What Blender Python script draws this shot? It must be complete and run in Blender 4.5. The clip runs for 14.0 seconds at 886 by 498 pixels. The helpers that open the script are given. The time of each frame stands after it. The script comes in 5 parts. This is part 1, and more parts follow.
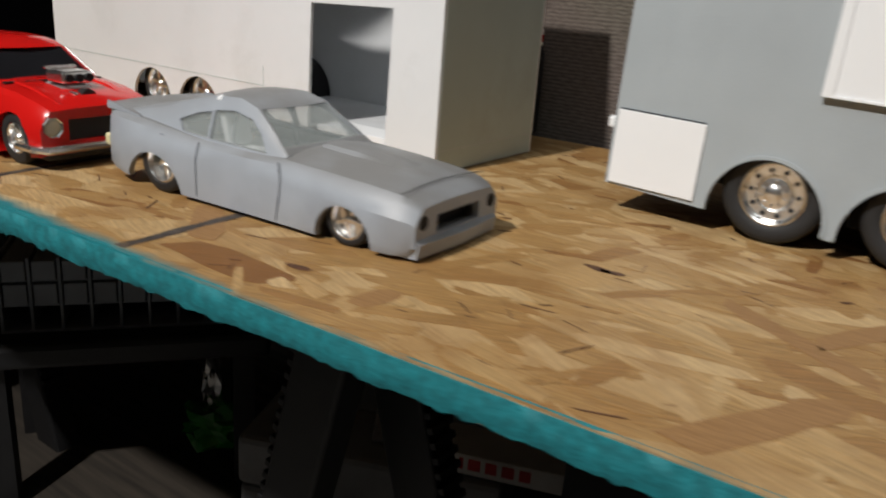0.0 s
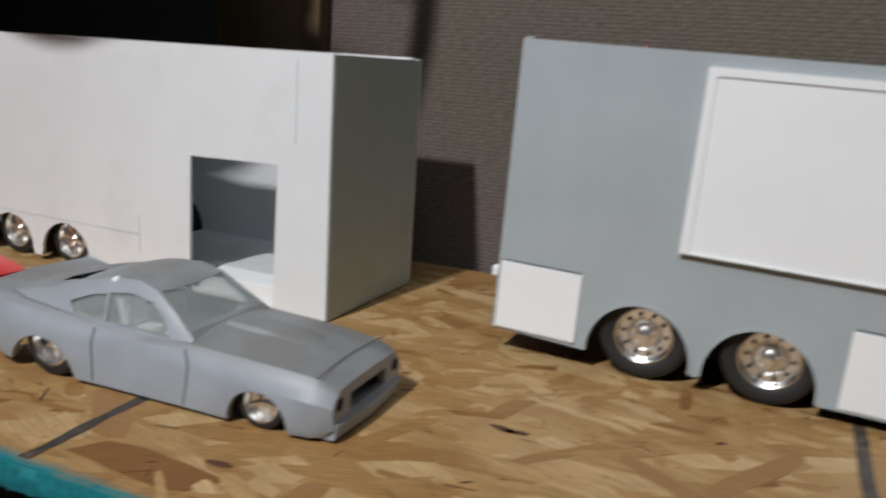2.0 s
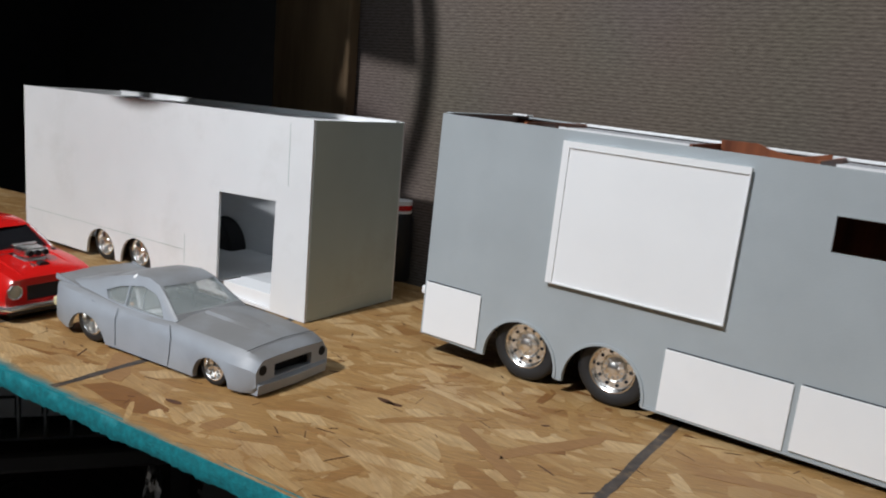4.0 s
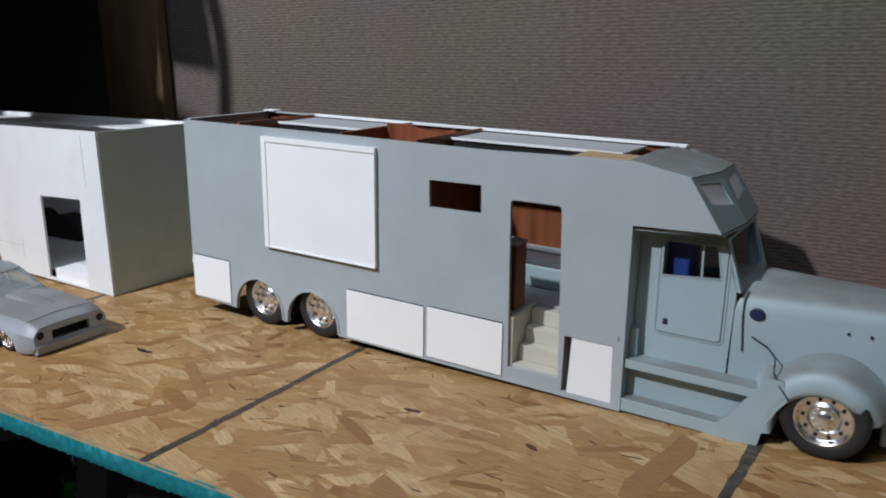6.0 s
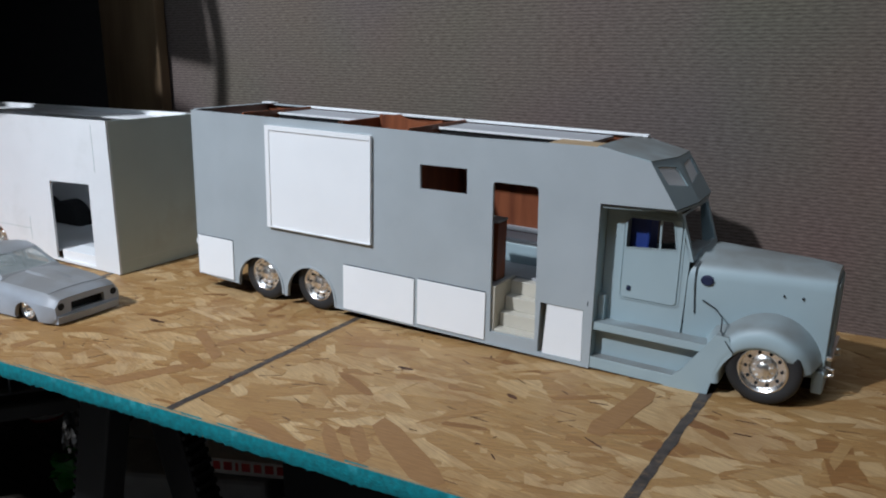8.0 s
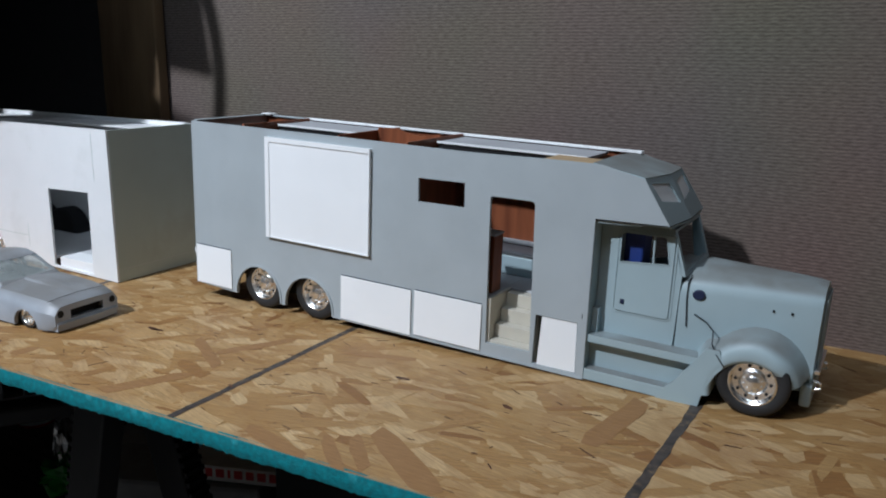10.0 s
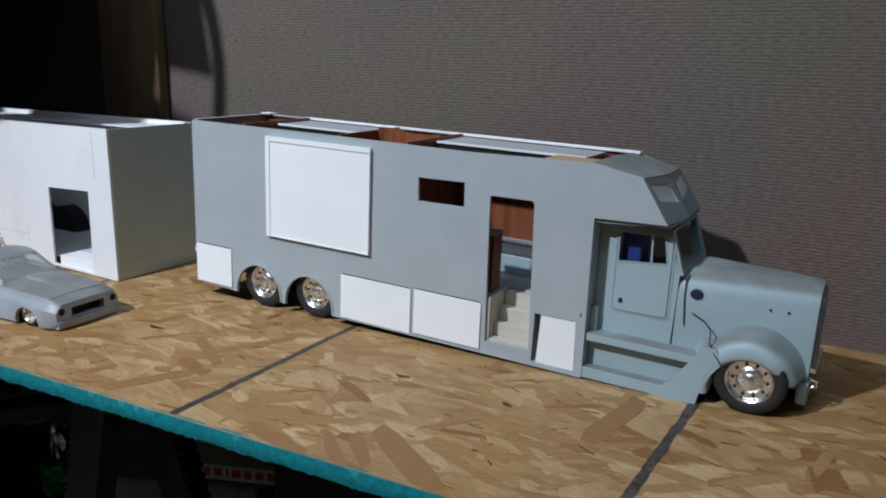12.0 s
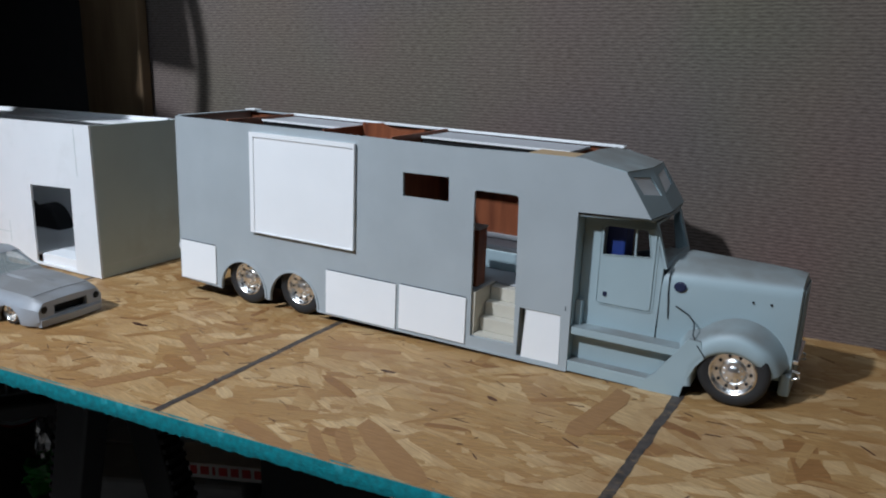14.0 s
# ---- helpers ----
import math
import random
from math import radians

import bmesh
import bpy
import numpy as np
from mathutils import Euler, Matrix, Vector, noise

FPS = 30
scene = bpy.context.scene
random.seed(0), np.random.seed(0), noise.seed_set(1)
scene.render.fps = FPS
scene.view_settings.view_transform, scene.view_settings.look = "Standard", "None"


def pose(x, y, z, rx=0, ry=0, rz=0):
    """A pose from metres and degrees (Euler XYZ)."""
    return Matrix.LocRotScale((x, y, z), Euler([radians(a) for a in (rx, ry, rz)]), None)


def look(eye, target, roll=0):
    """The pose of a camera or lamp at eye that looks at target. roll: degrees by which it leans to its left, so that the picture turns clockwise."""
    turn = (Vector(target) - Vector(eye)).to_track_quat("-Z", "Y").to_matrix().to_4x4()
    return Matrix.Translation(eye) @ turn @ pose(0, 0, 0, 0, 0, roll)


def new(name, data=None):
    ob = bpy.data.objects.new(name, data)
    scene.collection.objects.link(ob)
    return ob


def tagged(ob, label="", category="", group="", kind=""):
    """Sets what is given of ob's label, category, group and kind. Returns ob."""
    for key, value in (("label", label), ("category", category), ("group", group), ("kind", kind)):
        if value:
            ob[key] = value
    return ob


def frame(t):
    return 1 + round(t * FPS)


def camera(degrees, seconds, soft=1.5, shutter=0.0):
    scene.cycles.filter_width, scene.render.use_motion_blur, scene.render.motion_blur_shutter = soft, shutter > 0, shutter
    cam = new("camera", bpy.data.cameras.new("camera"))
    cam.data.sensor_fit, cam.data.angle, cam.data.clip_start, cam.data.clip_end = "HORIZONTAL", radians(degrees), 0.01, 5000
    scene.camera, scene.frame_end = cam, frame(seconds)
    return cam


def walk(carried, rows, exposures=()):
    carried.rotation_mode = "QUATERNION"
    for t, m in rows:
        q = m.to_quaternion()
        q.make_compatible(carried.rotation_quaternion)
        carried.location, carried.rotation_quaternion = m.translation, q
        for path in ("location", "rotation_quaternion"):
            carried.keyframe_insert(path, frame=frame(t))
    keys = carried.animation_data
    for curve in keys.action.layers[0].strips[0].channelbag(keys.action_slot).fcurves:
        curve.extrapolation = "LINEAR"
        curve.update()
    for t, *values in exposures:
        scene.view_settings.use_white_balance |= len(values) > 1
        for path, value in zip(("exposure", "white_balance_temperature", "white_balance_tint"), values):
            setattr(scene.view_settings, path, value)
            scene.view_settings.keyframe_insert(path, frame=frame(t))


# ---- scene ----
cam = camera(58.2, 14.0, soft=2.0, shutter=0.5)
PATH = [
    (0, (0.003, -0.004, 0.098), (-1.081, 1.551, -0.539), 4.3),
    (0.5, (-0.065, -0.025, 0.094), (-1.031, 1.624, -0.495), 5.0),
    (1, (-0.082, -0.033, 0.11), (-0.967, 1.68, -0.423), 4.5),
    (1.5, (-0.07, -0.03, 0.122), (-0.893, 1.726, -0.368), 4.2),
    (2, (-0.017, -0.021, 0.141), (-0.806, 1.761, -0.312), 3.8),
    (2.2, (0.012, -0.021, 0.145), (-0.805, 1.761, -0.251), 3.7),
    (4.3, (0.158, -0.082, 0.18), (-0.94, 1.542, -0.218), 4.9),
    (4.5, (0.176, -0.089, 0.197), (-0.828, 1.581, -0.254), 3.7),
    (5, (0.238, -0.087, 0.212), (-0.694, 1.605, -0.306), 1.5),
    (5.5, (0.31, -0.077, 0.211), (-0.663, 1.598, -0.284), 0.2),
    (6, (0.36, -0.069, 0.206), (-0.696, 1.558, -0.282), -0.6),
    (6.5, (0.383, -0.068, 0.209), (-0.73, 1.527, -0.256), -2.1),
    (7, (0.376, -0.102, 0.206), (-0.7, 1.505, -0.304), -1.7),
    (7.5, (0.383, -0.12, 0.205), (-0.635, 1.527, -0.296), -0.6),
    (10, (0.383, -0.137, 0.211), (-0.594, 1.543, -0.26), 0.8),
    (10.5, (0.382, -0.138, 0.209), (-0.599, 1.538, -0.266), 0.8),
    (11, (0.381, -0.14, 0.209), (-0.598, 1.537, -0.271), 1.1),
    (11.5, (0.381, -0.142, 0.209), (-0.595, 1.539, -0.262), 1.2),
    (12, (0.383, -0.142, 0.211), (-0.586, 1.543, -0.259), 1.0),
    (12.5, (0.384, -0.145, 0.212), (-0.578, 1.542, -0.265), 0.8),
    (13, (0.384, -0.146, 0.21), (-0.57, 1.546, -0.265), 0.8),
    (13.5, (0.383, -0.145, 0.211), (-0.57, 1.548, -0.264), 0.8),
    (14, (0.385, -0.141, 0.209), (-0.557, 1.558, -0.266), 0.9),
]
EXPOSURES = [(0, -0.42, 6550, 10), (1, -0.36, 6250, 10), (2, -0.62, 6150, 10), (4.5, -0.42, 5950, 10), (7.5, -0.36, 5600, 9), (14, -0.42, 5480, 8)]
walk(cam, [(t, look(eye, target, roll)) for t, eye, target, roll in PATH], EXPOSURES)

# ---- world and light ----
world = bpy.data.worlds.new("world")
scene.world = world
world.use_nodes = True
world.node_tree.nodes["Background"].inputs[0].default_value = (0.7, 0.85, 1.0, 1)
world.node_tree.nodes["Background"].inputs[1].default_value = 0.02


def lamp(name, eye, target, power, size, colour, spread=180):
    data = bpy.data.lights.new(name, "AREA")
    data.shape, data.size, data.energy, data.color = "DISK", size, power, colour
    data.spread = radians(spread)
    ob = new(name, data)
    ob.matrix_world = look(eye, target)
    return ob


LAMP_AT = Vector((-0.38, -0.92, 1.35))
lamp("work_light", LAMP_AT, (-0.22, 0.30, 0.05), 14.3, 0.07, (1.0, 0.965, 0.925), 105)
# added fill lamp without a fixture, brightens shaded sides and interiors
lamp("overhead_fill", (0.20, -0.40, 1.86), (0.0, 0.3, 0.0), 14.0, 1.1, (0.88, 0.95, 1.0))

# ---- materials ----
def material(name, colour, rough=0.5, metal=0.0, vary=0.12, scale=60.0, bump=0.0, bump_scale=400.0, stains=0.0, stain_colour=(0.1, 0.09, 0.07), stain_scale=18.0, coat=0.0, dust_shade=0.0):
    """A painted or plain surface: mottled colour, fine relief and stains in broad patches."""
    m = bpy.data.materials.new(name)
    m.use_nodes = True
    n, l = m.node_tree.nodes, m.node_tree.links
    p = n["Principled BSDF"]
    p.inputs["Roughness"].default_value, p.inputs["Metallic"].default_value = rough, metal
    p.inputs["Coat Weight"].default_value = coat
    at = n.new("ShaderNodeTexCoord")
    a = n.new("ShaderNodeTexNoise")
    a.inputs["Scale"].default_value, a.inputs["Detail"].default_value = scale, 6
    l.new(at.outputs["Object"], a.inputs["Vector"])
    ramp = n.new("ShaderNodeValToRGB")
    ramp.color_ramp.elements[0].position, ramp.color_ramp.elements[1].position = 0.3, 0.7
    ramp.color_ramp.elements[0].color = (*[c * (1 - vary) for c in colour], 1)
    ramp.color_ramp.elements[1].color = (*[min(1, c * (1 + vary)) for c in colour], 1)
    l.new(a.outputs["Fac"], ramp.inputs["Fac"])
    out = ramp.outputs["Color"]
    if stains:
        b = n.new("ShaderNodeTexNoise")
        b.inputs["Scale"].default_value, b.inputs["Detail"].default_value, b.inputs["Roughness"].default_value = stain_scale, 9, 0.7
        l.new(at.outputs["Object"], b.inputs["Vector"])
        r2 = n.new("ShaderNodeMapRange")
        r2.inputs["From Min"].default_value, r2.inputs["From Max"].default_value, r2.inputs["To Max"].default_value = 0.52, 0.75, stains
        l.new(b.outputs["Fac"], r2.inputs["Value"])
        mix = n.new("ShaderNodeMix")
        mix.data_type = "RGBA"
        l.new(r2.outputs["Result"], mix.inputs["Factor"])
        l.new(out, mix.inputs["A"])
        mix.inputs["B"].default_value = (*stain_colour, 1)
        out = mix.outputs["Result"]
    if dust_shade:
        # brown dust with shade painted in, darkening the upper faces in blotches
        geo, sep, upward = n.new("ShaderNodeNewGeometry"), n.new("ShaderNodeSeparateXYZ"), n.new("ShaderNodeMapRange")
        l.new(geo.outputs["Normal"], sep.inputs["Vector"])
        upward.interpolation_type = "SMOOTHSTEP"
        upward.inputs["From Min"].default_value, upward.inputs["From Max"].default_value, upward.inputs["To Max"].default_value = 0.35, 0.9, dust_shade
        l.new(sep.outputs["Z"], upward.inputs["Value"])
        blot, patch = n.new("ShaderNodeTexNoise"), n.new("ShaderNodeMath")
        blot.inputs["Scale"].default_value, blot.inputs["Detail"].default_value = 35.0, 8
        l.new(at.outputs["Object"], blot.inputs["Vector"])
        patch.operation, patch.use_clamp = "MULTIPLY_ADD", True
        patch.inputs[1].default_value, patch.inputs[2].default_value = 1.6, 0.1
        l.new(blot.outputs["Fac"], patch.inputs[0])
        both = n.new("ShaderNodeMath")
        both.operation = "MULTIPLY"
        l.new(upward.outputs["Result"], both.inputs[0])
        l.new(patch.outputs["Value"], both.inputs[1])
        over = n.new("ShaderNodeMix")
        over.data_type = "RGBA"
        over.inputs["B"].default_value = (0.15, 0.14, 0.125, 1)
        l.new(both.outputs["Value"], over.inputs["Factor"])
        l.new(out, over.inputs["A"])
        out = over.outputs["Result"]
    l.new(out, p.inputs["Base Color"])
    if bump:
        c = n.new("ShaderNodeTexNoise")
        c.inputs["Scale"].default_value, c.inputs["Detail"].default_value = bump_scale, 4
        l.new(at.outputs["Object"], c.inputs["Vector"])
        bp = n.new("ShaderNodeBump")
        bp.inputs["Strength"].default_value, bp.inputs["Distance"].default_value = bump, 0.0006
        l.new(c.outputs["Fac"], bp.inputs["Height"])
        l.new(bp.outputs["Normal"], p.inputs["Normal"])
    return m


def weave_material():
    """Brown ribbed wall cloth: level ribs about 4 mm apart, broken along their length."""
    m = bpy.data.materials.new("wall_cloth")
    m.use_nodes = True
    n, l = m.node_tree.nodes, m.node_tree.links
    p = n["Principled BSDF"]
    p.inputs["Roughness"].default_value = 0.9
    at = n.new("ShaderNodeTexCoord")
    stretch = n.new("ShaderNodeMapping")
    stretch.inputs["Scale"].default_value = (170, 170, 620)
    l.new(at.outputs["Object"], stretch.inputs["Vector"])
    thread = n.new("ShaderNodeTexNoise")
    thread.inputs["Scale"].default_value, thread.inputs["Detail"].default_value = 1.0, 5
    l.new(stretch.outputs["Vector"], thread.inputs["Vector"])
    wave = n.new("ShaderNodeTexWave")
    wave.bands_direction = "Z"
    wave.inputs["Scale"].default_value, wave.inputs["Distortion"].default_value = 118.0, 2.6
    wave.inputs["Detail"].default_value, wave.inputs["Detail Scale"].default_value = 3, 2.0
    l.new(at.outputs["Object"], wave.inputs["Vector"])
    both = n.new("ShaderNodeMix")
    both.inputs["Factor"].default_value = 0.74
    l.new(wave.outputs["Fac"], both.inputs["A"])
    l.new(thread.outputs["Fac"], both.inputs["B"])
    ramp = n.new("ShaderNodeValToRGB")
    ramp.color_ramp.elements[0].position, ramp.color_ramp.elements[1].position = 0.28, 0.72
    ramp.color_ramp.elements[0].color, ramp.color_ramp.elements[1].color = (0.088, 0.069, 0.056, 1), (0.205, 0.166, 0.137, 1)
    l.new(both.outputs["Result"], ramp.inputs["Fac"])
    broad = n.new("ShaderNodeTexNoise")
    broad.inputs["Scale"].default_value = 5.0
    l.new(at.outputs["Object"], broad.inputs["Vector"])
    tint = n.new("ShaderNodeMix")
    tint.data_type, tint.blend_type = "RGBA", "MULTIPLY"
    tint.inputs["Factor"].default_value = 0.35
    l.new(ramp.outputs["Color"], tint.inputs["A"])
    l.new(broad.outputs["Color"], tint.inputs["B"])
    l.new(tint.outputs["Result"], p.inputs["Base Color"])
    bp = n.new("ShaderNodeBump")
    bp.inputs["Strength"].default_value, bp.inputs["Distance"].default_value = 0.25, 0.0006
    l.new(both.outputs["Result"], bp.inputs["Height"])
    l.new(bp.outputs["Normal"], p.inputs["Normal"])
    return m


def strand_material(name, painted=True):
    """Pressed wood strands, each its own tan; teal spray paint drifts in from the front edge (y = 0)."""
    m = bpy.data.materials.new(name)
    m.use_nodes = True
    n, l = m.node_tree.nodes, m.node_tree.links
    p = n["Principled BSDF"]
    p.inputs["Roughness"].default_value = 0.55
    geo, at = n.new("ShaderNodeNewGeometry"), n.new("ShaderNodeTexCoord")
    tan = n.new("ShaderNodeValToRGB")
    e = tan.color_ramp.elements
    e[0].position, e[0].color = 0.0, (0.194, 0.084, 0.023, 1)
    e[1].position, e[1].color = 1.0, (0.504, 0.350, 0.174, 1)
    for where, c in ((0.03, (0.262, 0.132, 0.041)), (0.10, (0.315, 0.177, 0.060)), (0.45, (0.344, 0.202, 0.073)), (0.78, (0.407, 0.259, 0.109))):
        k = e.new(where)
        k.color = (*c, 1)
    l.new(geo.outputs["Random Per Island"], tan.inputs["Fac"])
    turn = n.new("ShaderNodeVectorRotate")
    turn.rotation_type = "Z_AXIS"
    angle = n.new("ShaderNodeMath")
    angle.operation = "MULTIPLY_ADD"
    angle.inputs[1].default_value, angle.inputs[2].default_value = 1.0, -0.5
    l.new(geo.outputs["Random Per Island"], angle.inputs[0])
    l.new(angle.outputs["Value"], turn.inputs["Angle"])
    l.new(at.outputs["Object"], turn.inputs["Vector"])
    stretch = n.new("ShaderNodeMapping")
    stretch.inputs["Scale"].default_value = (45, 900, 60)
    l.new(turn.outputs["Vector"], stretch.inputs["Vector"])
    grain = n.new("ShaderNodeTexNoise")
    grain.inputs["Scale"].default_value, grain.inputs["Detail"].default_value, grain.inputs["Roughness"].default_value = 1.0, 6, 0.65
    l.new(stretch.outputs["Vector"], grain.inputs["Vector"])
    gr = n.new("ShaderNodeMapRange")
    gr.inputs["From Min"].default_value, gr.inputs["From Max"].default_value = 0.25, 0.75
    gr.inputs["To Min"].default_value, gr.inputs["To Max"].default_value = 0.55, 1.35
    l.new(grain.outputs["Fac"], gr.inputs["Value"])
    mul = n.new("ShaderNodeVectorMath")
    mul.operation = "SCALE"
    l.new(tan.outputs["Color"], mul.inputs["Vector"])
    l.new(gr.outputs["Result"], mul.inputs["Scale"])
    spots = n.new("ShaderNodeTexNoise")
    spots.inputs["Scale"].default_value, spots.inputs["Detail"].default_value = 170.0, 3
    l.new(at.outputs["Object"], spots.inputs["Vector"])
    sr = n.new("ShaderNodeMapRange")
    sr.inputs["From Min"].default_value, sr.inputs["From Max"].default_value, sr.inputs["To Max"].default_value = 0.68, 0.76, 0.7
    l.new(spots.outputs["Fac"], sr.inputs["Value"])
    dark = n.new("ShaderNodeMix")
    dark.data_type = "RGBA"
    dark.inputs["B"].default_value = (0.13, 0.06, 0.025, 1)
    l.new(sr.outputs["Result"], dark.inputs["Factor"])
    l.new(mul.outputs["Vector"], dark.inputs["A"])
    # broad resin stains that run across the strands
    resin, rr, warm = n.new("ShaderNodeTexNoise"), n.new("ShaderNodeMapRange"), n.new("ShaderNodeMix")
    resin.inputs["Scale"].default_value, resin.inputs["Detail"].default_value, resin.inputs["Roughness"].default_value, resin.inputs["Distortion"].default_value = 21.0, 6, 0.62, 0.8
    l.new(at.outputs["Object"], resin.inputs["Vector"])
    rr.inputs["From Min"].default_value, rr.inputs["From Max"].default_value, rr.inputs["To Max"].default_value = 0.48, 0.72, 0.6
    l.new(resin.outputs["Fac"], rr.inputs["Value"])
    warm.data_type = "RGBA"
    warm.inputs["B"].default_value = (0.228, 0.107, 0.031, 1)
    l.new(rr.outputs["Result"], warm.inputs["Factor"])
    l.new(dark.outputs["Result"], warm.inputs["A"])
    out = warm.outputs["Result"]
    if painted:
        sep = n.new("ShaderNodeSeparateXYZ")
        l.new(at.outputs["Object"], sep.inputs["Vector"])
        drift = n.new("ShaderNodeTexNoise")
        drift.inputs["Scale"].default_value, drift.inputs["Detail"].default_value = 70.0, 10
        l.new(at.outputs["Object"], drift.inputs["Vector"])
        reach = n.new("ShaderNodeMath")
        reach.operation = "MULTIPLY_ADD"
        reach.inputs[1].default_value, reach.inputs[2].default_value = -0.009, 0.0
        l.new(drift.outputs["Fac"], reach.inputs[0])
        add = n.new("ShaderNodeMath")
        l.new(sep.outputs["Y"], add.inputs[0])
        l.new(reach.outputs["Value"], add.inputs[1])
        along = n.new("ShaderNodeMapRange")
        along.inputs["From Min"].default_value, along.inputs["From Max"].default_value = -0.12, -0.36
        along.inputs["To Min"].default_value, along.inputs["To Max"].default_value = 0.0035, -0.0075
        l.new(sep.outputs["X"], along.inputs["Value"])
        far = n.new("ShaderNodeMath")
        l.new(add.outputs["Value"], far.inputs[0])
        l.new(along.outputs["Result"], far.inputs[1])
        fade = n.new("ShaderNodeMapRange")
        fade.inputs["From Min"].default_value, fade.inputs["From Max"].default_value = -0.0055, 0.0015
        fade.inputs["To Min"].default_value, fade.inputs["To Max"].default_value = 1.0, 0.0
        l.new(far.outputs["Value"], fade.inputs["Value"])
        paint = n.new("ShaderNodeMix")
        paint.data_type = "RGBA"
        paint.inputs["B"].default_value = (0.006, 0.165, 0.188, 1)
        l.new(fade.outputs["Result"], paint.inputs["Factor"])
        l.new(out, paint.inputs["A"])
        out = paint.outputs["Result"]
    l.new(out, p.inputs["Base Color"])
    bp = n.new("ShaderNodeBump")
    bp.inputs["Strength"].default_value, bp.inputs["Distance"].default_value = 0.35, 0.0005
    l.new(grain.outputs["Fac"], bp.inputs["Height"])
    l.new(bp.outputs["Normal"], p.inputs["Normal"])
    return m


def wood_material(name, dark, light, across=(6, 160, 160), rough=0.5):
    m = bpy.data.materials.new(name)
    m.use_nodes = True
    n, l = m.node_tree.nodes, m.node_tree.links
    p = n["Principled BSDF"]
    p.inputs["Roughness"].default_value = rough
    at, stretch, grain, ramp = n.new("ShaderNodeTexCoord"), n.new("ShaderNodeMapping"), n.new("ShaderNodeTexNoise"), n.new("ShaderNodeValToRGB")
    stretch.inputs["Scale"].default_value = across
    grain.inputs["Scale"].default_value, grain.inputs["Detail"].default_value = 1.5, 7
    l.new(at.outputs["Object"], stretch.inputs["Vector"])
    l.new(stretch.outputs["Vector"], grain.inputs["Vector"])
    l.new(grain.outputs["Fac"], ramp.inputs["Fac"])
    ramp.color_ramp.elements[0].position, ramp.color_ramp.elements[1].position = 0.3, 0.72
    ramp.color_ramp.elements[0].color, ramp.color_ramp.elements[1].color = (*dark, 1), (*light, 1)
    l.new(ramp.outputs["Color"], p.inputs["Base Color"])
    return m


PRIMER = material("grey_primer", (0.375, 0.415, 0.435), 0.6, vary=0.05, scale=25, bump=0.12, bump_scale=900, stains=0.22, stain_colour=(0.27, 0.29, 0.31))
CAB_PRIMER = material("blue_grey_primer", (0.345, 0.435, 0.465), 0.5, vary=0.04, scale=30, bump=0.1, bump_scale=900, stains=0.15, stain_colour=(0.26, 0.3, 0.32), dust_shade=0.8)
CAR_PRIMER = material("car_primer", (0.33, 0.36, 0.40), 0.45, vary=0.07, scale=45, bump=0.12, bump_scale=1200, stains=0.3, stain_colour=(0.2, 0.215, 0.24), dust_shade=0.75)
STYRENE = material("white_styrene", (0.87, 0.885, 0.895), 0.42, vary=0.02, scale=20, bump=0.05, bump_scale=500, stains=0.08, stain_colour=(0.55, 0.55, 0.53))
USED_STYRENE = material("used_styrene", (0.79, 0.80, 0.805), 0.45, vary=0.03, scale=16, bump=0.08, bump_scale=300, stains=0.26, stain_colour=(0.5, 0.5, 0.46))
# shade of the trailer's end wall put into the colour, under real smudges
SHADED_DIRTY_STYRENE = material("shaded_dirty_styrene", (0.50, 0.575, 0.545), 0.5, vary=0.06, scale=14, bump=0.08, bump_scale=300, stains=0.4, stain_colour=(0.36, 0.38, 0.33))
INNER_GREY = material("inner_grey", (0.42, 0.43, 0.45), 0.6, vary=0.08, scale=25, stains=0.3, stain_colour=(0.3, 0.3, 0.31))
PALE_GREY = material("pale_grey_plastic", (0.6, 0.615, 0.63), 0.55, vary=0.05, scale=20, stains=0.25, stain_colour=(0.42, 0.43, 0.44))
NAVY_HOLE = material("navy_recess", (0.008, 0.014, 0.05), 0.6, vary=0.2, scale=80)
SHADE_PANE = material("shade_pane", (0.012, 0.012, 0.014), 0.12, vary=0.1, scale=30)
CREAM = material("cream_plastic", (0.54, 0.51, 0.43), 0.4, vary=0.06, scale=50, stains=0.2, stain_colour=(0.5, 0.46, 0.36))
RUBBER = material("black_rubber", (0.018, 0.018, 0.019), 0.62, vary=0.2, scale=90, bump=0.2, bump_scale=700)
CHROME = material("chrome", (0.88, 0.88, 0.87), 0.27, 1.0, vary=0.04, scale=80, bump=0.06, bump_scale=260)
METAL = material("cast_metal", (0.6, 0.6, 0.61), 0.3, 0.55, vary=0.15, scale=120, bump=0.3, bump_scale=500)
RED = material("red_gloss_paint", (0.60, 0.010, 0.008), 0.22, vary=0.06, scale=12, coat=0.6)
BLACK = material("black_plastic", (0.012, 0.012, 0.013), 0.5, vary=0.2, scale=40, bump=0.1)
# matt black, for black parts and for shade filled into holes and dark spaces
SHADE_BLACK = material("matt_black", (0.006, 0.006, 0.007), 0.85, vary=0.3, scale=20)
SEAM = material("dark_seam", (0.025, 0.03, 0.035), 0.8, vary=0.2, scale=200)
BLUE = material("blue_vinyl", (0.018, 0.04, 0.20), 0.5, vary=0.3, scale=60)
TEAL = material("teal_paint", (0.006, 0.165, 0.188), 0.75, vary=0.3, scale=260, bump=0.6, bump_scale=700, stains=0.5, stain_colour=(0.006, 0.11, 0.13), stain_scale=150)
MARKER = material("black_marker", (0.05, 0.04, 0.034), 0.6, vary=0.55, scale=160, stains=0.9, stain_colour=(0.22, 0.14, 0.07), stain_scale=110)
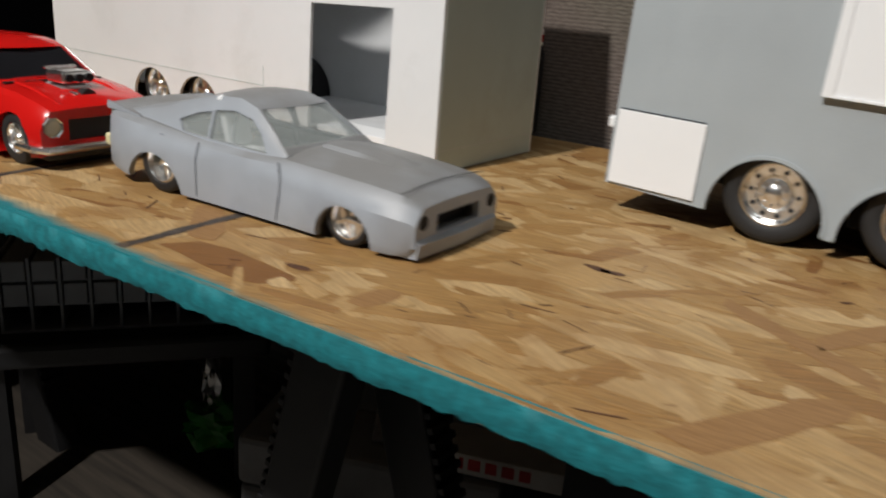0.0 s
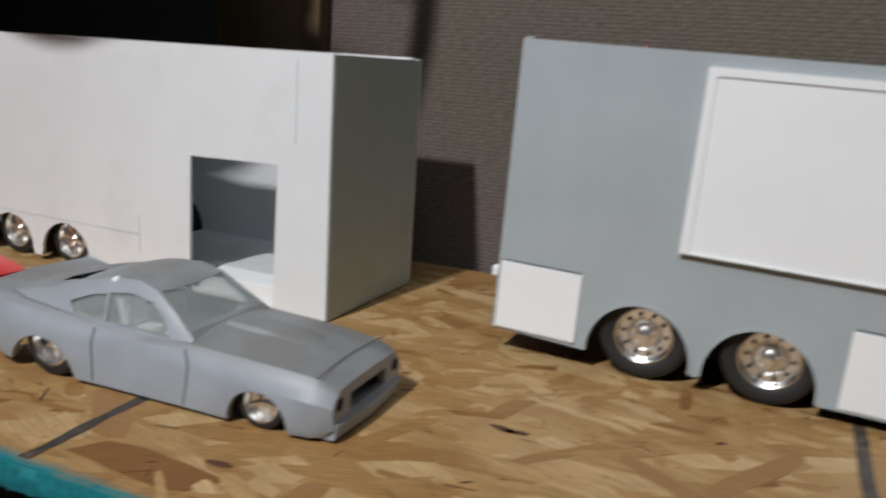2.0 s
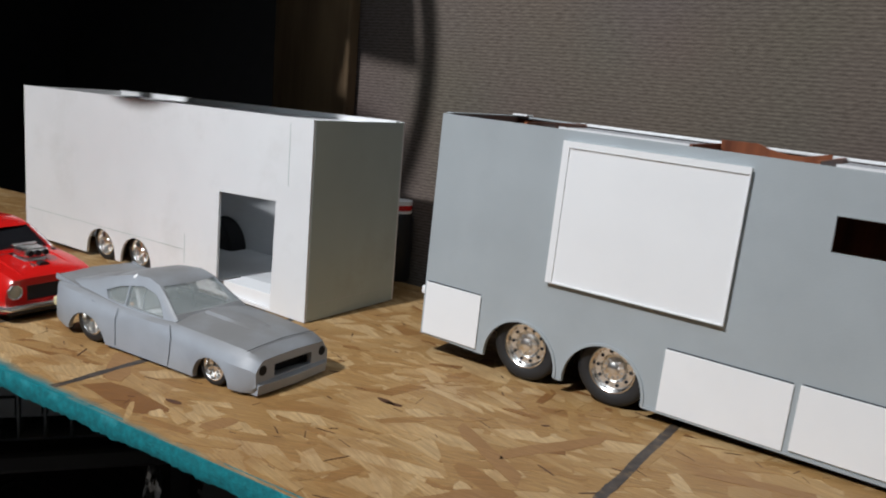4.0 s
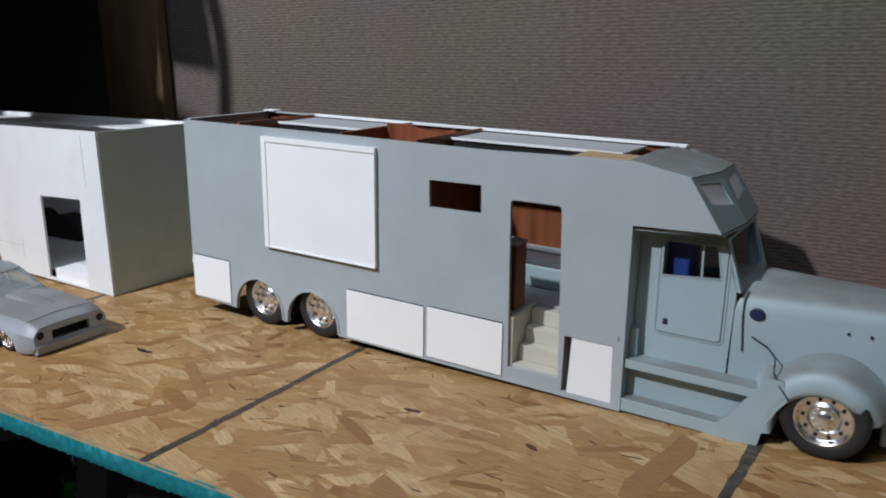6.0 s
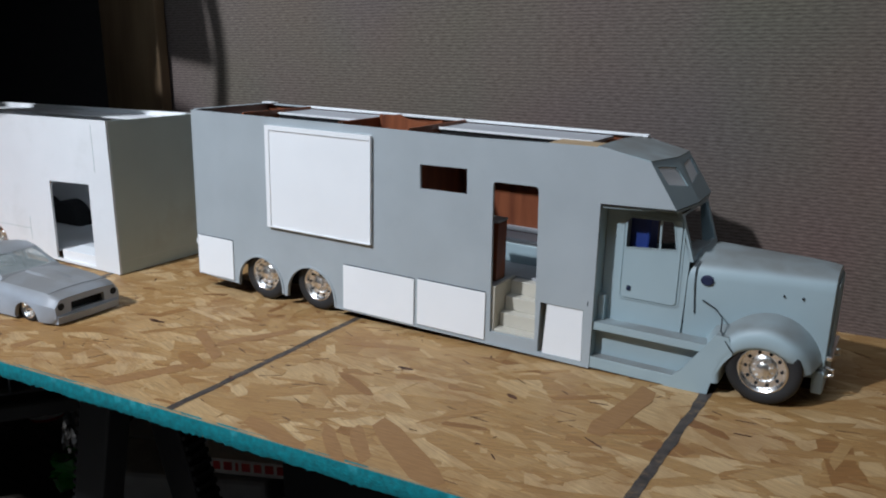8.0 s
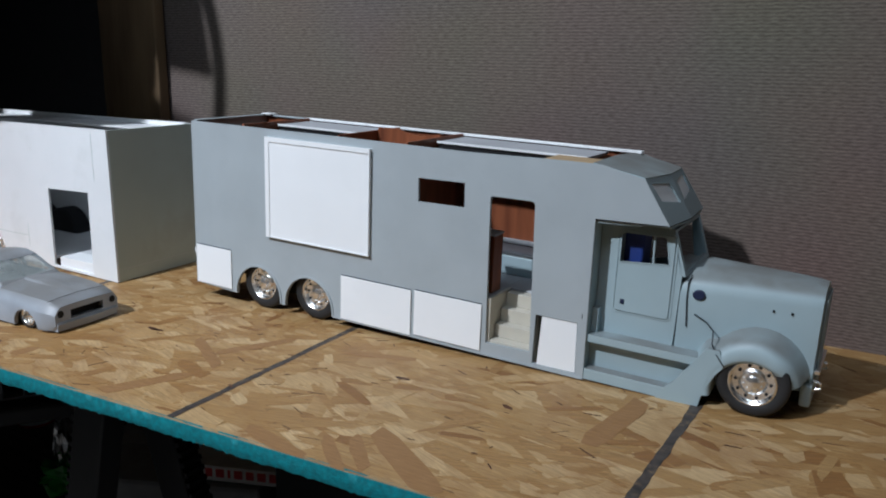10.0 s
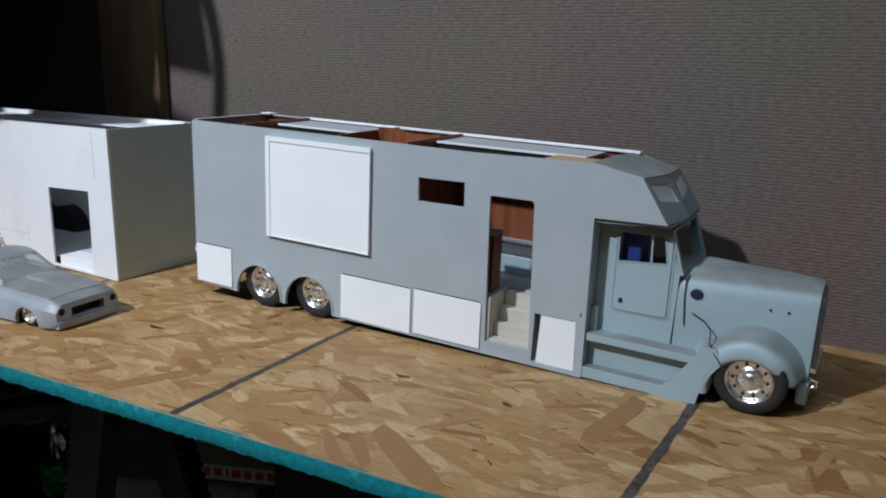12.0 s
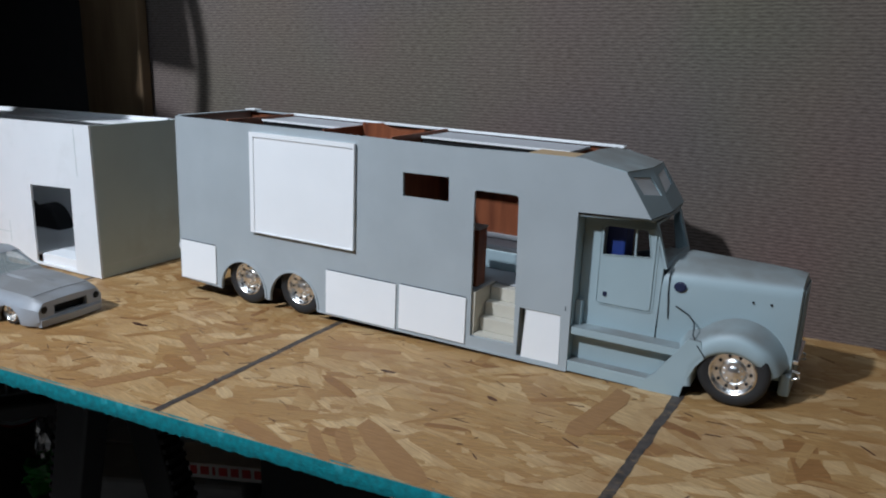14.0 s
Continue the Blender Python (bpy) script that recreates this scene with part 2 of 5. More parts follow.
KNOT_AND_SHADE = material("dark_knot_and_shade", (0.085, 0.035, 0.016), 0.6, vary=0.4, scale=200)
GREEN = material("green_film", (0.025, 0.30, 0.02), 0.2, vary=0.2, scale=40, coat=0.5)
CASE_GREY = material("grey_case", (0.27, 0.275, 0.285), 0.5, vary=0.12, scale=30, bump=0.2, stains=0.3, stain_colour=(0.1, 0.1, 0.1))
CLOUDY = material("cloudy_plastic", (0.26, 0.29, 0.33), 0.3, vary=0.12, scale=25)
PINK = material("pink_paper", (0.5, 0.3, 0.3), 0.7, vary=0.2, scale=60)
CARTON = material("white_carton", (0.66, 0.65, 0.62), 0.7, vary=0.06, scale=40, stains=0.25, stain_colour=(0.4, 0.37, 0.33))
HAZY_GLASS = material("hazy_clear_plastic", (0.50, 0.55, 0.54), 0.15, vary=0.06, scale=40)
HAZY_GLASS.node_tree.nodes["Principled BSDF"].inputs["Alpha"].default_value = 0.28
RED_INK = material("red_ink", (0.45, 0.02, 0.02), 0.6, vary=0.15, scale=80)
# floor and wall colours raised so they bounce light into the shadows
CONCRETE = material("concrete", (0.34, 0.315, 0.285), 0.85, vary=0.2, scale=6, bump=0.4, bump_scale=80, stains=0.5, stain_colour=(0.08, 0.075, 0.07), stain_scale=4)
PLASTER = material("bounce_plaster", (0.56, 0.55, 0.53), 0.9, vary=0.08, scale=4, bump=0.2, bump_scale=60)
LENS = material("headlamp_lens", (0.5, 0.47, 0.36), 0.2, vary=0.1, scale=90, coat=0.6)
AMBER = material("yellowed_plastic", (0.66, 0.6, 0.36), 0.35, vary=0.1, scale=60)
CLOTH = weave_material()
STRANDS = strand_material("wood_strands")
VENEER = wood_material("red_brown_veneer", (0.12, 0.034, 0.014), (0.29, 0.095, 0.038), (60, 60, 8), 0.45)
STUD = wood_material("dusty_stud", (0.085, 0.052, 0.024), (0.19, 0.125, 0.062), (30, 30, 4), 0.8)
BROWN_STRAND = wood_material("brown_strand", (0.22, 0.110, 0.038), (0.32, 0.178, 0.068), (60, 700, 60), 0.6)
TAN_WOOD = wood_material("tan_wood", (0.33, 0.23, 0.12), (0.5, 0.37, 0.22), (20, 120, 120), 0.6)


# ---- mesh helpers ----
def part(name, bm, mat, parent=None, label="", smooth=False, sharp=35):
    me = bpy.data.meshes.new(name)
    bmesh.ops.recalc_face_normals(bm, faces=bm.faces[:])
    if smooth:
        for f in bm.faces:
            f.smooth = True
        for e in bm.edges:
            if len(e.link_faces) == 2 and e.calc_face_angle(0) > radians(sharp):
                e.smooth = False
    bm.to_mesh(me)
    bm.free()
    me.materials.append(mat)
    ob = new(name, me)
    ob.parent = parent
    return tagged(ob, label) if label else ob


def thing(name, m, label, category, group="", kind=""):
    ob = new(name)
    ob.empty_display_size = 0.01
    ob.matrix_world = m
    return tagged(ob, label, category, group, kind)


def block(x0, x1, y0, y1, z0, z1, bevel=0.0, segments=2):
    bm = bmesh.new()
    bmesh.ops.create_cube(bm, size=1)
    for v in bm.verts:
        v.co = Vector(((x0 + x1) / 2 + (x1 - x0) * v.co.x, (y0 + y1) / 2 + (y1 - y0) * v.co.y, (z0 + z1) / 2 + (z1 - z0) * v.co.z))
    if bevel:
        bmesh.ops.bevel(bm, geom=bm.edges[:], offset=bevel, segments=segments, affect="EDGES", profile=0.5)
    return bm


def join(*meshes):
    """Several bmeshes as one."""
    out = bmesh.new()
    for bm in meshes:
        me = bpy.data.meshes.new("tmp")
        bm.to_mesh(me)
        bm.free()
        out.from_mesh(me)
        bpy.data.meshes.remove(me)
    return out


def turned(bm, m):
    bmesh.ops.transform(bm, matrix=m, verts=bm.verts[:])
    return bm


def plate(outer, holes, a, b, put=lambda u, w, d: (u, d, w)):
    """A flat sheet with openings: outline and holes in (u, w), from depth a to depth b."""
    bm = bmesh.new()
    rims = []
    for d in (a, b):
        edges, rim = [], []
        for loop in (outer, *holes):
            vs = [bm.verts.new(put(u, w, d)) for u, w in loop]
            edges += [bm.edges.new((vs[i], vs[(i + 1) % len(vs)])) for i in range(len(vs))]
            rim.append(vs)
        bmesh.ops.triangle_fill(bm, edges=edges, use_beauty=True)
        rims.append(rim)
    for front, back in zip(*rims):
        for i in range(len(front)):
            j = (i + 1) % len(front)
            bm.faces.new((front[i], front[j], back[j], back[i]))
    return bm


def arc(cx, cz, r, a0, a1, n=16):
    return [(cx + r * math.cos(radians(a0 + (a1 - a0) * i / n)), cz + r * math.sin(radians(a0 + (a1 - a0) * i / n))) for i in range(n + 1)]


def rounded(u0, u1, w0, w1, r, n=4):
    """A rounded rectangle in (u, w)."""
    return arc(u1 - r, w0 + r, r, -90, 0, n) + arc(u1 - r, w1 - r, r, 0, 90, n) + arc(u0 + r, w1 - r, r, 90, 180, n) + arc(u0 + r, w0 + r, r, 180, 270, n)


def revolve(profile, n=40, closed=False):
    """Turns (radius, depth) round the y axis."""
    bm = bmesh.new()
    rings = []
    for i in range(n):
        a = 2 * math.pi * i / n
        rings.append([bm.verts.new((r * math.cos(a), d, r * math.sin(a))) for r, d in profile])
    count = len(profile)
    for i in range(n):
        p, q = rings[i], rings[(i + 1) % n]
        for k in range(count if closed else count - 1):
            j = (k + 1) % count
            bm.faces.new((p[k], p[j], q[j], q[k]))
    if not closed:
        for k in (0, count - 1):
            if abs(profile[k][0]) > 1e-6:
                bm.faces.new([r[k] for r in rings])
    bmesh.ops.remove_doubles(bm, verts=bm.verts[:], dist=1e-7)
    return bm


def loft(sections, caps=True):
    """A skin over closed sections with equal counts of points."""
    bm = bmesh.new()
    rings = [[bm.verts.new(p) for p in s] for s in sections]
    count = len(rings[0])
    for p, q in zip(rings, rings[1:]):
        for k in range(count):
            j = (k + 1) % count
            bm.faces.new((p[k], p[j], q[j], q[k]))
    if caps:
        bm.faces.new(rings[0])
        bm.faces.new(rings[-1])
    return bm


def tube(points, r, n=8):
    """A round bar along points."""
    bm = bmesh.new()
    rings = []
    pts = [Vector(p) for p in points]
    for i, p in enumerate(pts):
        d = (pts[min(i + 1, len(pts) - 1)] - pts[max(i - 1, 0)]).normalized()
        side = d.cross(Vector((0.31, 0.2, 0.93))).normalized()
        up = side.cross(d)
        rings.append([bm.verts.new(p + r * (math.cos(2 * math.pi * k / n) * side + math.sin(2 * math.pi * k / n) * up)) for k in range(n)])
    for p, q in zip(rings, rings[1:]):
        for k in range(n):
            bm.faces.new((p[k], p[(k + 1) % n], q[(k + 1) % n], q[k]))
    bm.faces.new(rings[0])
    bm.faces.new(rings[-1])
    return bm


def carve(solid, cutters, add=()):
    """The solid, with others joined to it, less the cutters."""
    def hold(bm):
        bmesh.ops.recalc_face_normals(bm, faces=bm.faces[:])
        me = bpy.data.meshes.new("tmp")
        bm.to_mesh(me)
        bm.free()
        return new("tmp", me)
    base = hold(solid)
    others = [(hold(c), "UNION") for c in add] + [(hold(c), "DIFFERENCE") for c in cutters]
    for ob, way in others:
        mod = base.modifiers.new("cut", "BOOLEAN")
        mod.object, mod.operation, mod.solver = ob, way, "EXACT"
    made = bpy.data.meshes.new_from_object(base.evaluated_get(bpy.context.evaluated_depsgraph_get()))
    out = bmesh.new()
    out.from_mesh(made)
    bpy.data.meshes.remove(made)
    for ob in [base] + [o for o, _ in others]:
        me = ob.data
        bpy.data.objects.remove(ob)
        bpy.data.meshes.remove(me)
    return out

# ---- the setting ----
TABLE = pose(0, 0.1555, 0, 0, 0, 2.5)
WALL = pose(0, 0.507, 0, 0, 0, 0)

ob = part("floor", block(-3.2, 2.6, -2.6, 1.9, -0.92, -0.9), CONCRETE)
tagged(ob, "dim grey concrete garage floor under the bench", "floor", kind="structure")
ob = part("wall_back", block(-0.440, 2.6, 0.0, 0.06, -0.03, 1.9), CLOTH)
ob.matrix_world = WALL
tagged(ob, "brown ribbed cloth covering the wall behind the bench", "wall", kind="structure")
# added panel, its black stands in for the shade under the bench
ob = part("wall_lower", block(-0.22, 2.6, 0.002, 0.058, -0.9, -0.031), SHADE_BLACK)
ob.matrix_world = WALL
tagged(ob, "back panel below the bench, black to stand for shade", "wall", kind="structure")
# unseen walls and ceiling added to close the room and return light
ob = part("wall_south", block(-3.2, 2.6, -2.66, -2.6, -0.9, 1.9), PLASTER)
tagged(ob, "unseen plain plaster wall, pale to bounce light back", "wall", kind="structure")
ob = part("wall_east", block(2.6, 2.66, -2.6, 1.9, -0.9, 1.9), PLASTER)
tagged(ob, "unseen plain plaster wall, pale to bounce light back", "wall", kind="structure")
# west and north walls coloured black to paint the darkness on the left
ob = part("wall_west", block(-3.26, -3.2, -2.6, 1.9, -0.9, 1.9), SHADE_BLACK)
tagged(ob, "wall coloured black to stand for the dark end", "wall", kind="structure")
ob = part("wall_north", block(-3.2, 2.6, 1.9, 1.96, -0.9, 1.9), SHADE_BLACK)
tagged(ob, "wall beside the cloth, black in place of deep shade", "wall", kind="structure")
ob = part("ceiling", block(-3.2, 2.6, -2.6, 1.96, 1.9, 1.96), PLASTER)
tagged(ob, "unseen plain ceiling, pale to bounce light back", "ceiling", kind="structure")


def bench():
    """The pressed-strand board with its teal front edge, loose strands and marker lines."""
    top = thing("bench_top", TABLE, "pressed wood strand board bench top with a teal painted front edge", "bench")
    part("board", block(-1.05, 0.85, 0.0006, 0.34, -0.0100, 0.0), STRANDS, top)
    bm = bmesh.new()
    rng = random.Random(4)
    # ragged painted edge: two long rows of points, saw-rough along the lower side
    cols, n = [], 760
    for i in range(n + 1):
        x = -1.05 + 1.9 * i / n
        low = -0.0100 - 0.0013 * rng.random() ** 3 - 0.0003 * math.sin(x * 90)
        cols.append([bm.verts.new(p) for p in ((x, 0.003, 0.0002), (x, 0.0004 * rng.random(), -0.0002), (x, -0.0008 * rng.random(), -0.004), (x, -0.0012 * rng.random(), -0.007), (x, 0.0006 * rng.random(), low), (x, 0.004, low + 0.001))])
    for a, b in zip(cols, cols[1:]):
        for k in range(5):
            bm.faces.new((a[k], a[k + 1], b[k + 1], b[k]))
    part("painted_edge", bm, TEAL, top, "ragged teal spray-painted edge", smooth=True, sharp=70)
    # strands pressed into the top, each a thin chip of its own
    verts, faces = [], []
    rng = random.Random(11)

    def chip(x, y, angle, long, wide, z):
        c, s = math.cos(angle), math.sin(angle)
        ring = []
        skew, n_side = rng.uniform(-0.18, 0.18), 5
        up = [(-0.5 + k / n_side + rng.uniform(-0.05, 0.05), (0.5 if 0 < k < n_side else rng.uniform(0.2, 0.5)) + rng.uniform(-0.09, 0.03)) for k in range(n_side + 1)]
        lo = [(0.5 - k / n_side + rng.uniform(-0.05, 0.05), -(0.5 if 0 < k < n_side else rng.uniform(0.2, 0.5)) + rng.uniform(-0.03, 0.09)) for k in range(n_side + 1)]
        up, lo = [(a + skew * b, b) for a, b in up], [(a + skew * b, b) for a, b in lo]
        for a, b in up + lo:
            px, py = x + c * a * long - s * b * wide, y + s * a * long + c * b * wide
            ring.append((min(max(px, -1.05), 0.85), min(max(py, 0.0008), 0.339)))
        base = len(verts)
        verts.extend([(px, py, z) for px, py in ring] + [(px, py, -0.0004) for px, py in ring])
        m = len(ring)
        faces.append(tuple(range(base, base + m)))
        for k in range(m):
            j = (k + 1) % m
            faces.append((base + k, base + m + k, base + m + j, base + j))

    total = 3600
    for i in range(total):
        x, y = rng.uniform(-1.05, 0.85), rng.uniform(0.0, 0.34)
        long = rng.choice((0.03, 0.042, 0.055, 0.07, 0.085)) * rng.uniform(0.7, 1.25)
        wide = rng.uniform(0.006, 0.019)
        angle = rng.gauss(0.0, 0.42) if rng.random() < 0.82 else rng.uniform(0, math.pi)
        if i > total * 0.6:
            long, wide = long * 0.6, wide * 0.5
        chip(x, y, angle, long, wide, 0.00004 + 0.00026 * i / total)
    me = bpy.data.meshes.new("strand_layer")
    me.from_pydata(verts, [], faces)
    me.materials.append(STRANDS)
    strands = new("strand_layer", me)
    strands.parent = top
    tagged(strands, "tan and brown pressed wood strands", kind="stuff")
    inv = TABLE.inverted()
    # a few long darker strands
    verts, faces = [], []
    for xa, ya, xb, yb, wide in ((-0.042, 0.164, -0.014, 0.214, 0.013), (0.0736, 0.1736, 0.1240, 0.1615, 0.011), (0.1170, 0.190, 0.1500, 0.1595, 0.008), (0.1310, 0.197, 0.1590, 0.170, 0.009), (0.141, 0.208, 0.206, 0.166, 0.017), (0.248, 0.256, 0.260, 0.331, 0.016), (-0.0637, 0.2629, -0.0095, 0.2303, 0.009), (-0.2300, 0.1760, -0.2650, 0.2050, 0.014), (-0.1500, 0.1700, -0.1480, 0.1880, 0.010), (-0.03, 0.250, 0.0, 0.300, 0.010), (0.05, 0.30, 0.10, 0.315, 0.008), (0.33, 0.22, 0.38, 0.25, 0.012)):
        p, q = inv @ Vector((xa, ya, 0)), inv @ Vector((xb, yb, 0))
        mid, d = (p + q) / 2, q - p
        chip(mid.x, mid.y, math.atan2(d.y, d.x), d.length, wide, 0.00032)
    me = bpy.data.meshes.new("long_strand_layer")
    me.from_pydata(verts, [], faces)
    me.materials.append(BROWN_STRAND)
    ob = new("long_strand_layer", me)
    ob.parent = top
    tagged(ob, "long brown wood strands", kind="stuff")
    # marker lines ruled across the board
    for name, a, b, wide in (("marker_line", (-0.2445, 0.149), (-0.255, 0.42), 0.0050), ("marker_line", (0.0245, 0.159), (0.0205, 0.48), 0.0054), ("marker_line", (0.2865, 0.172), (0.292, 0.49), 0.0062), ("marker_line", (-0.3615, 0.142), (-0.372, 0.25), 0.0045)):
        a, b = inv @ Vector((*a, 0)), inv @ Vector((*b, 0))
        d = (b - a).normalized()
        side = Vector((-d.y, d.x, 0))
        bm, rows, n = bmesh.new(), [], 60
        for i in range(n + 1):
            mid = a.lerp(b, i / n) + side * 0.0008 * noise.noise(Vector((i * 0.21, a.x * 9, 0)))
            h = wide / 2 * (1 + 0.35 * noise.noise(Vector((i * 0.7, 3, a.x))))
            z = 0.00036
            rows.append([bm.verts.new(mid + side * h + Vector((0, 0, z))), bm.verts.new(mid - side * h + Vector((0, 0, z)))])
        for p, q in zip(rows, rows[1:]):
            bm.faces.new((p[0], p[1], q[1], q[0]))
        part("marker_line", bm, MARKER, top, "smudged black marker line")
    # dark slivers paint the cracks and shade between the strands
    verts, faces = [], []
    for i in range(420):
        x, y = rng.uniform(-0.75, 0.7), rng.uniform(0.006, 0.335)
        chip(x, y, rng.gauss(0, 0.6), rng.uniform(0.003, 0.014), rng.uniform(0.0003, 0.0011), 0.00031)
    me = bpy.data.meshes.new("crack_shade_layer")
    me.from_pydata(verts, [], faces)
    me.materials.append(KNOT_AND_SHADE)
    ob = new("crack_shade_layer", me)
    ob.parent = top
    tagged(ob, "small dark slivers painted for cracks and shade", kind="stuff")
    # knots and dark chips
    for x, y, r, ang in ((-0.186, 0.180, 0.0052, 0.1), (-0.110, 0.260, 0.0055, -0.2), (0.110, 0.281, 0.0055, 0.0), (0.1895, 0.278, 0.0045, -0.5), (-0.104, 0.260, 0.005, 0.1), (0.022, 0.211, 0.003, -0.5), (0.04, 0.245, 0.002, 0.3), (-0.03, 0.295, 0.0025, 0.7), (0.2, 0.215, 0.002, 0.0)):
        bm = bmesh.new()
        q = inv @ Vector((x, y, 0))
        ring = [bm.verts.new((q.x + r * math.cos(a) * (0.9 + 0.3 * rng.random()) * math.cos(ang) - 0.35 * r * math.sin(a) * math.sin(ang), q.y + r * math.cos(a) * math.sin(ang) + 0.38 * r * math.sin(a) * (0.8 + 0.4 * rng.random())    , 0.00042)) for a in [2 * math.pi * k / 11 for k in range(11)]]
        bm.faces.new(ring)
        part("knot", bm, KNOT_AND_SHADE, top)
    return top


bench()


def trestle(x, y, flip):
    """Folding sawhorse: two crossing legs with saw-toothed outer edges."""
    t = thing("trestle", pose(x, y, -0.9), "black folding bench trestle with toothed legs, in shadow", "trestle", "trestles under the bench")
    tooth = bpy.data.meshes.new("tooth")
    bm = block(0.0, 0.006, -0.014, 0.014, 0.0, 0.006, 0.0008)
    bm.to_mesh(tooth)
    bm.free()
    tooth.materials.append(BLACK)
    for y0, top, foot, side in ((-0.035, 0.0194, -0.202, -1), (0.035, -0.0606, 0.206, 1)):
        lean = math.degrees(math.atan2(top - foot, 0.886)) * flip
        m = pose(foot * flip, y0, 0, 0, lean, 0)
        leg = part("leg", block(-0.024, 0.024, -0.016, 0.016, 0, 0.895, 0.003), BLACK, t)
        leg.matrix_local = m
        for k in range(30):
            o = new("tooth", tooth)
            o.parent = leg
            o.location = (0.0235 if side * flip > 0 else -0.0295, 0, 0.5 + 0.0125 * k)
    part("crossbar", block(-0.012, 0.012, -0.06, 0.06, 0.35, 0.38, 0.003), BLACK, t)
    part("foot_bar", block(-0.21, 0.21, -0.02, 0.02, 0.0, 0.02, 0.003), BLACK, t)


trestle(-0.336, 0.415, 1)
trestle(0.75, 0.415, 1)
trestle(-0.98, 0.415, 1)

ob = part("stud", block(-0.4500, -0.3545, -0.017, -0.003, 0.0008, 1.9, 0.002), STUD)
ob.matrix_world = WALL
tagged(ob, "dusty brown wooden stud standing against the wall", "stud")


# ---- wheels ----
def truck_wheel(name, R, rim_r, wide, parent, at, hub=True):
    """Tyre and ten-hole chrome rim; the outer face looks towards -y."""
    w = new(name)
    w.parent, w.location, w.scale = parent, at, (1.018, 1.0, 0.98)
    half = wide / 2
    prof = [(rim_r * 1.02, -half * 0.8), (rim_r * 1.12, -half * 0.98), (R * 0.86, -half), (R * 0.955, -half * 0.88), (R, -half * 0.62)]
    for k in range(4):
        y = -half * 0.62 + half * 1.24 * (k + 0.5) / 4
        prof += [(R, y - half * 0.05), (R * 0.975, y - half * 0.03), (R * 0.975, y + half * 0.03), (R, y + half * 0.05)]
    prof += [(R, half * 0.62), (R * 0.955, half * 0.88), (R * 0.86, half), (rim_r * 1.1, half), (rim_r * 1.02, half * 0.8)]
    part("tyre", revolve(prof, 56, closed=True), RUBBER, w, "black ribbed rubber tyre", smooth=True, sharp=40)
    rim = part("rim", revolve([(rim_r * 1.04, half * 0.7), (rim_r * 1.04, -half * 0.95), (rim_r * 0.99, -half * 1.0), (rim_r * 0.93, -half * 0.9), (rim_r * 0.88, -half * 0.35), (rim_r * 0.62, -half * 0.3), (rim_r * 0.5, -half * 0.55), (rim_r * 0.3, -half * 0.62), (rim_r * 0.27, -half * 1.0), (rim_r * 0.16, -half * 1.12), (0, -half * 1.12)], 48), CHROME, w, "bright chrome rim", smooth=True, sharp=30)
    for k in range(10):
        a = 2 * math.pi * k / 10
        hole = turned(revolve([(0, -half * 0.43), (rim_r * 0.075, -half * 0.43), (rim_r * 0.075, -half * 0.25), (0, -half * 0.25)], 10), pose(rim_r * 0.745 * math.cos(a), 0, rim_r * 0.745 * math.sin(a)))
        part("hand_hole", hole, SHADE_BLACK, rim)
        b = a + math.pi / 10
        part("lug_nut", turned(revolve([(0, -half * 0.8), (rim_r * 0.045, -half * 0.78), (rim_r * 0.045, -half * 0.5), (0, -half * 0.5)], 6), pose(rim_r * 0.41 * math.cos(b), 0, rim_r * 0.41 * math.sin(b))), CHROME, rim)
    return w


def mag_wheel(name, R, rim_r, wide, parent, at, spokes=5):
    """Slick tyre and deep chrome spoked wheel; the outer face looks towards -y."""
    w = new(name)
    w.parent, w.location = parent, at
    half = wide / 2
    part("tyre", revolve([(rim_r, -half * 0.75), (rim_r * 1.1, -half), (R * 0.88, -half), (R * 0.97, -half * 0.85), (R, -half * 0.6), (R, half * 0.6), (R * 0.97, half * 0.85), (R * 0.88, half), (rim_r, half * 0.9)], 44, closed=True), RUBBER, w, "black rubber slick tyre", smooth=True, sharp=45)
    rim = part("rim", revolve([(rim_r * 1.03, half * 0.6), (rim_r * 1.05, -half * 0.95), (rim_r * 0.96, -half * 1.02), (rim_r * 0.9, -half * 0.85), (rim_r * 0.84, -half * 0.1), (0, -half * 0.05)], 40), CHROME, w, "chrome wheel with spokes", smooth=True, sharp=30)
    for k in range(spokes):
        a = 360.0 * k / spokes + 12
        bar = turned(block(rim_r * 0.18, rim_r * 0.9, -half * 0.62, -half * 0.15, -rim_r * 0.11, rim_r * 0.11, rim_r * 0.04), pose(0, 0, 0, 0, a, 0))
        part("spoke", bar, CHROME, rim)
    part("hub_cap", revolve([(0, -half * 0.85), (rim_r * 0.14, -half * 0.82), (rim_r * 0.26, -half * 0.6), (rim_r * 0.26, -half * 0.1), (0, -half * 0.1)], 20), CHROME, rim, smooth=True)
    return w


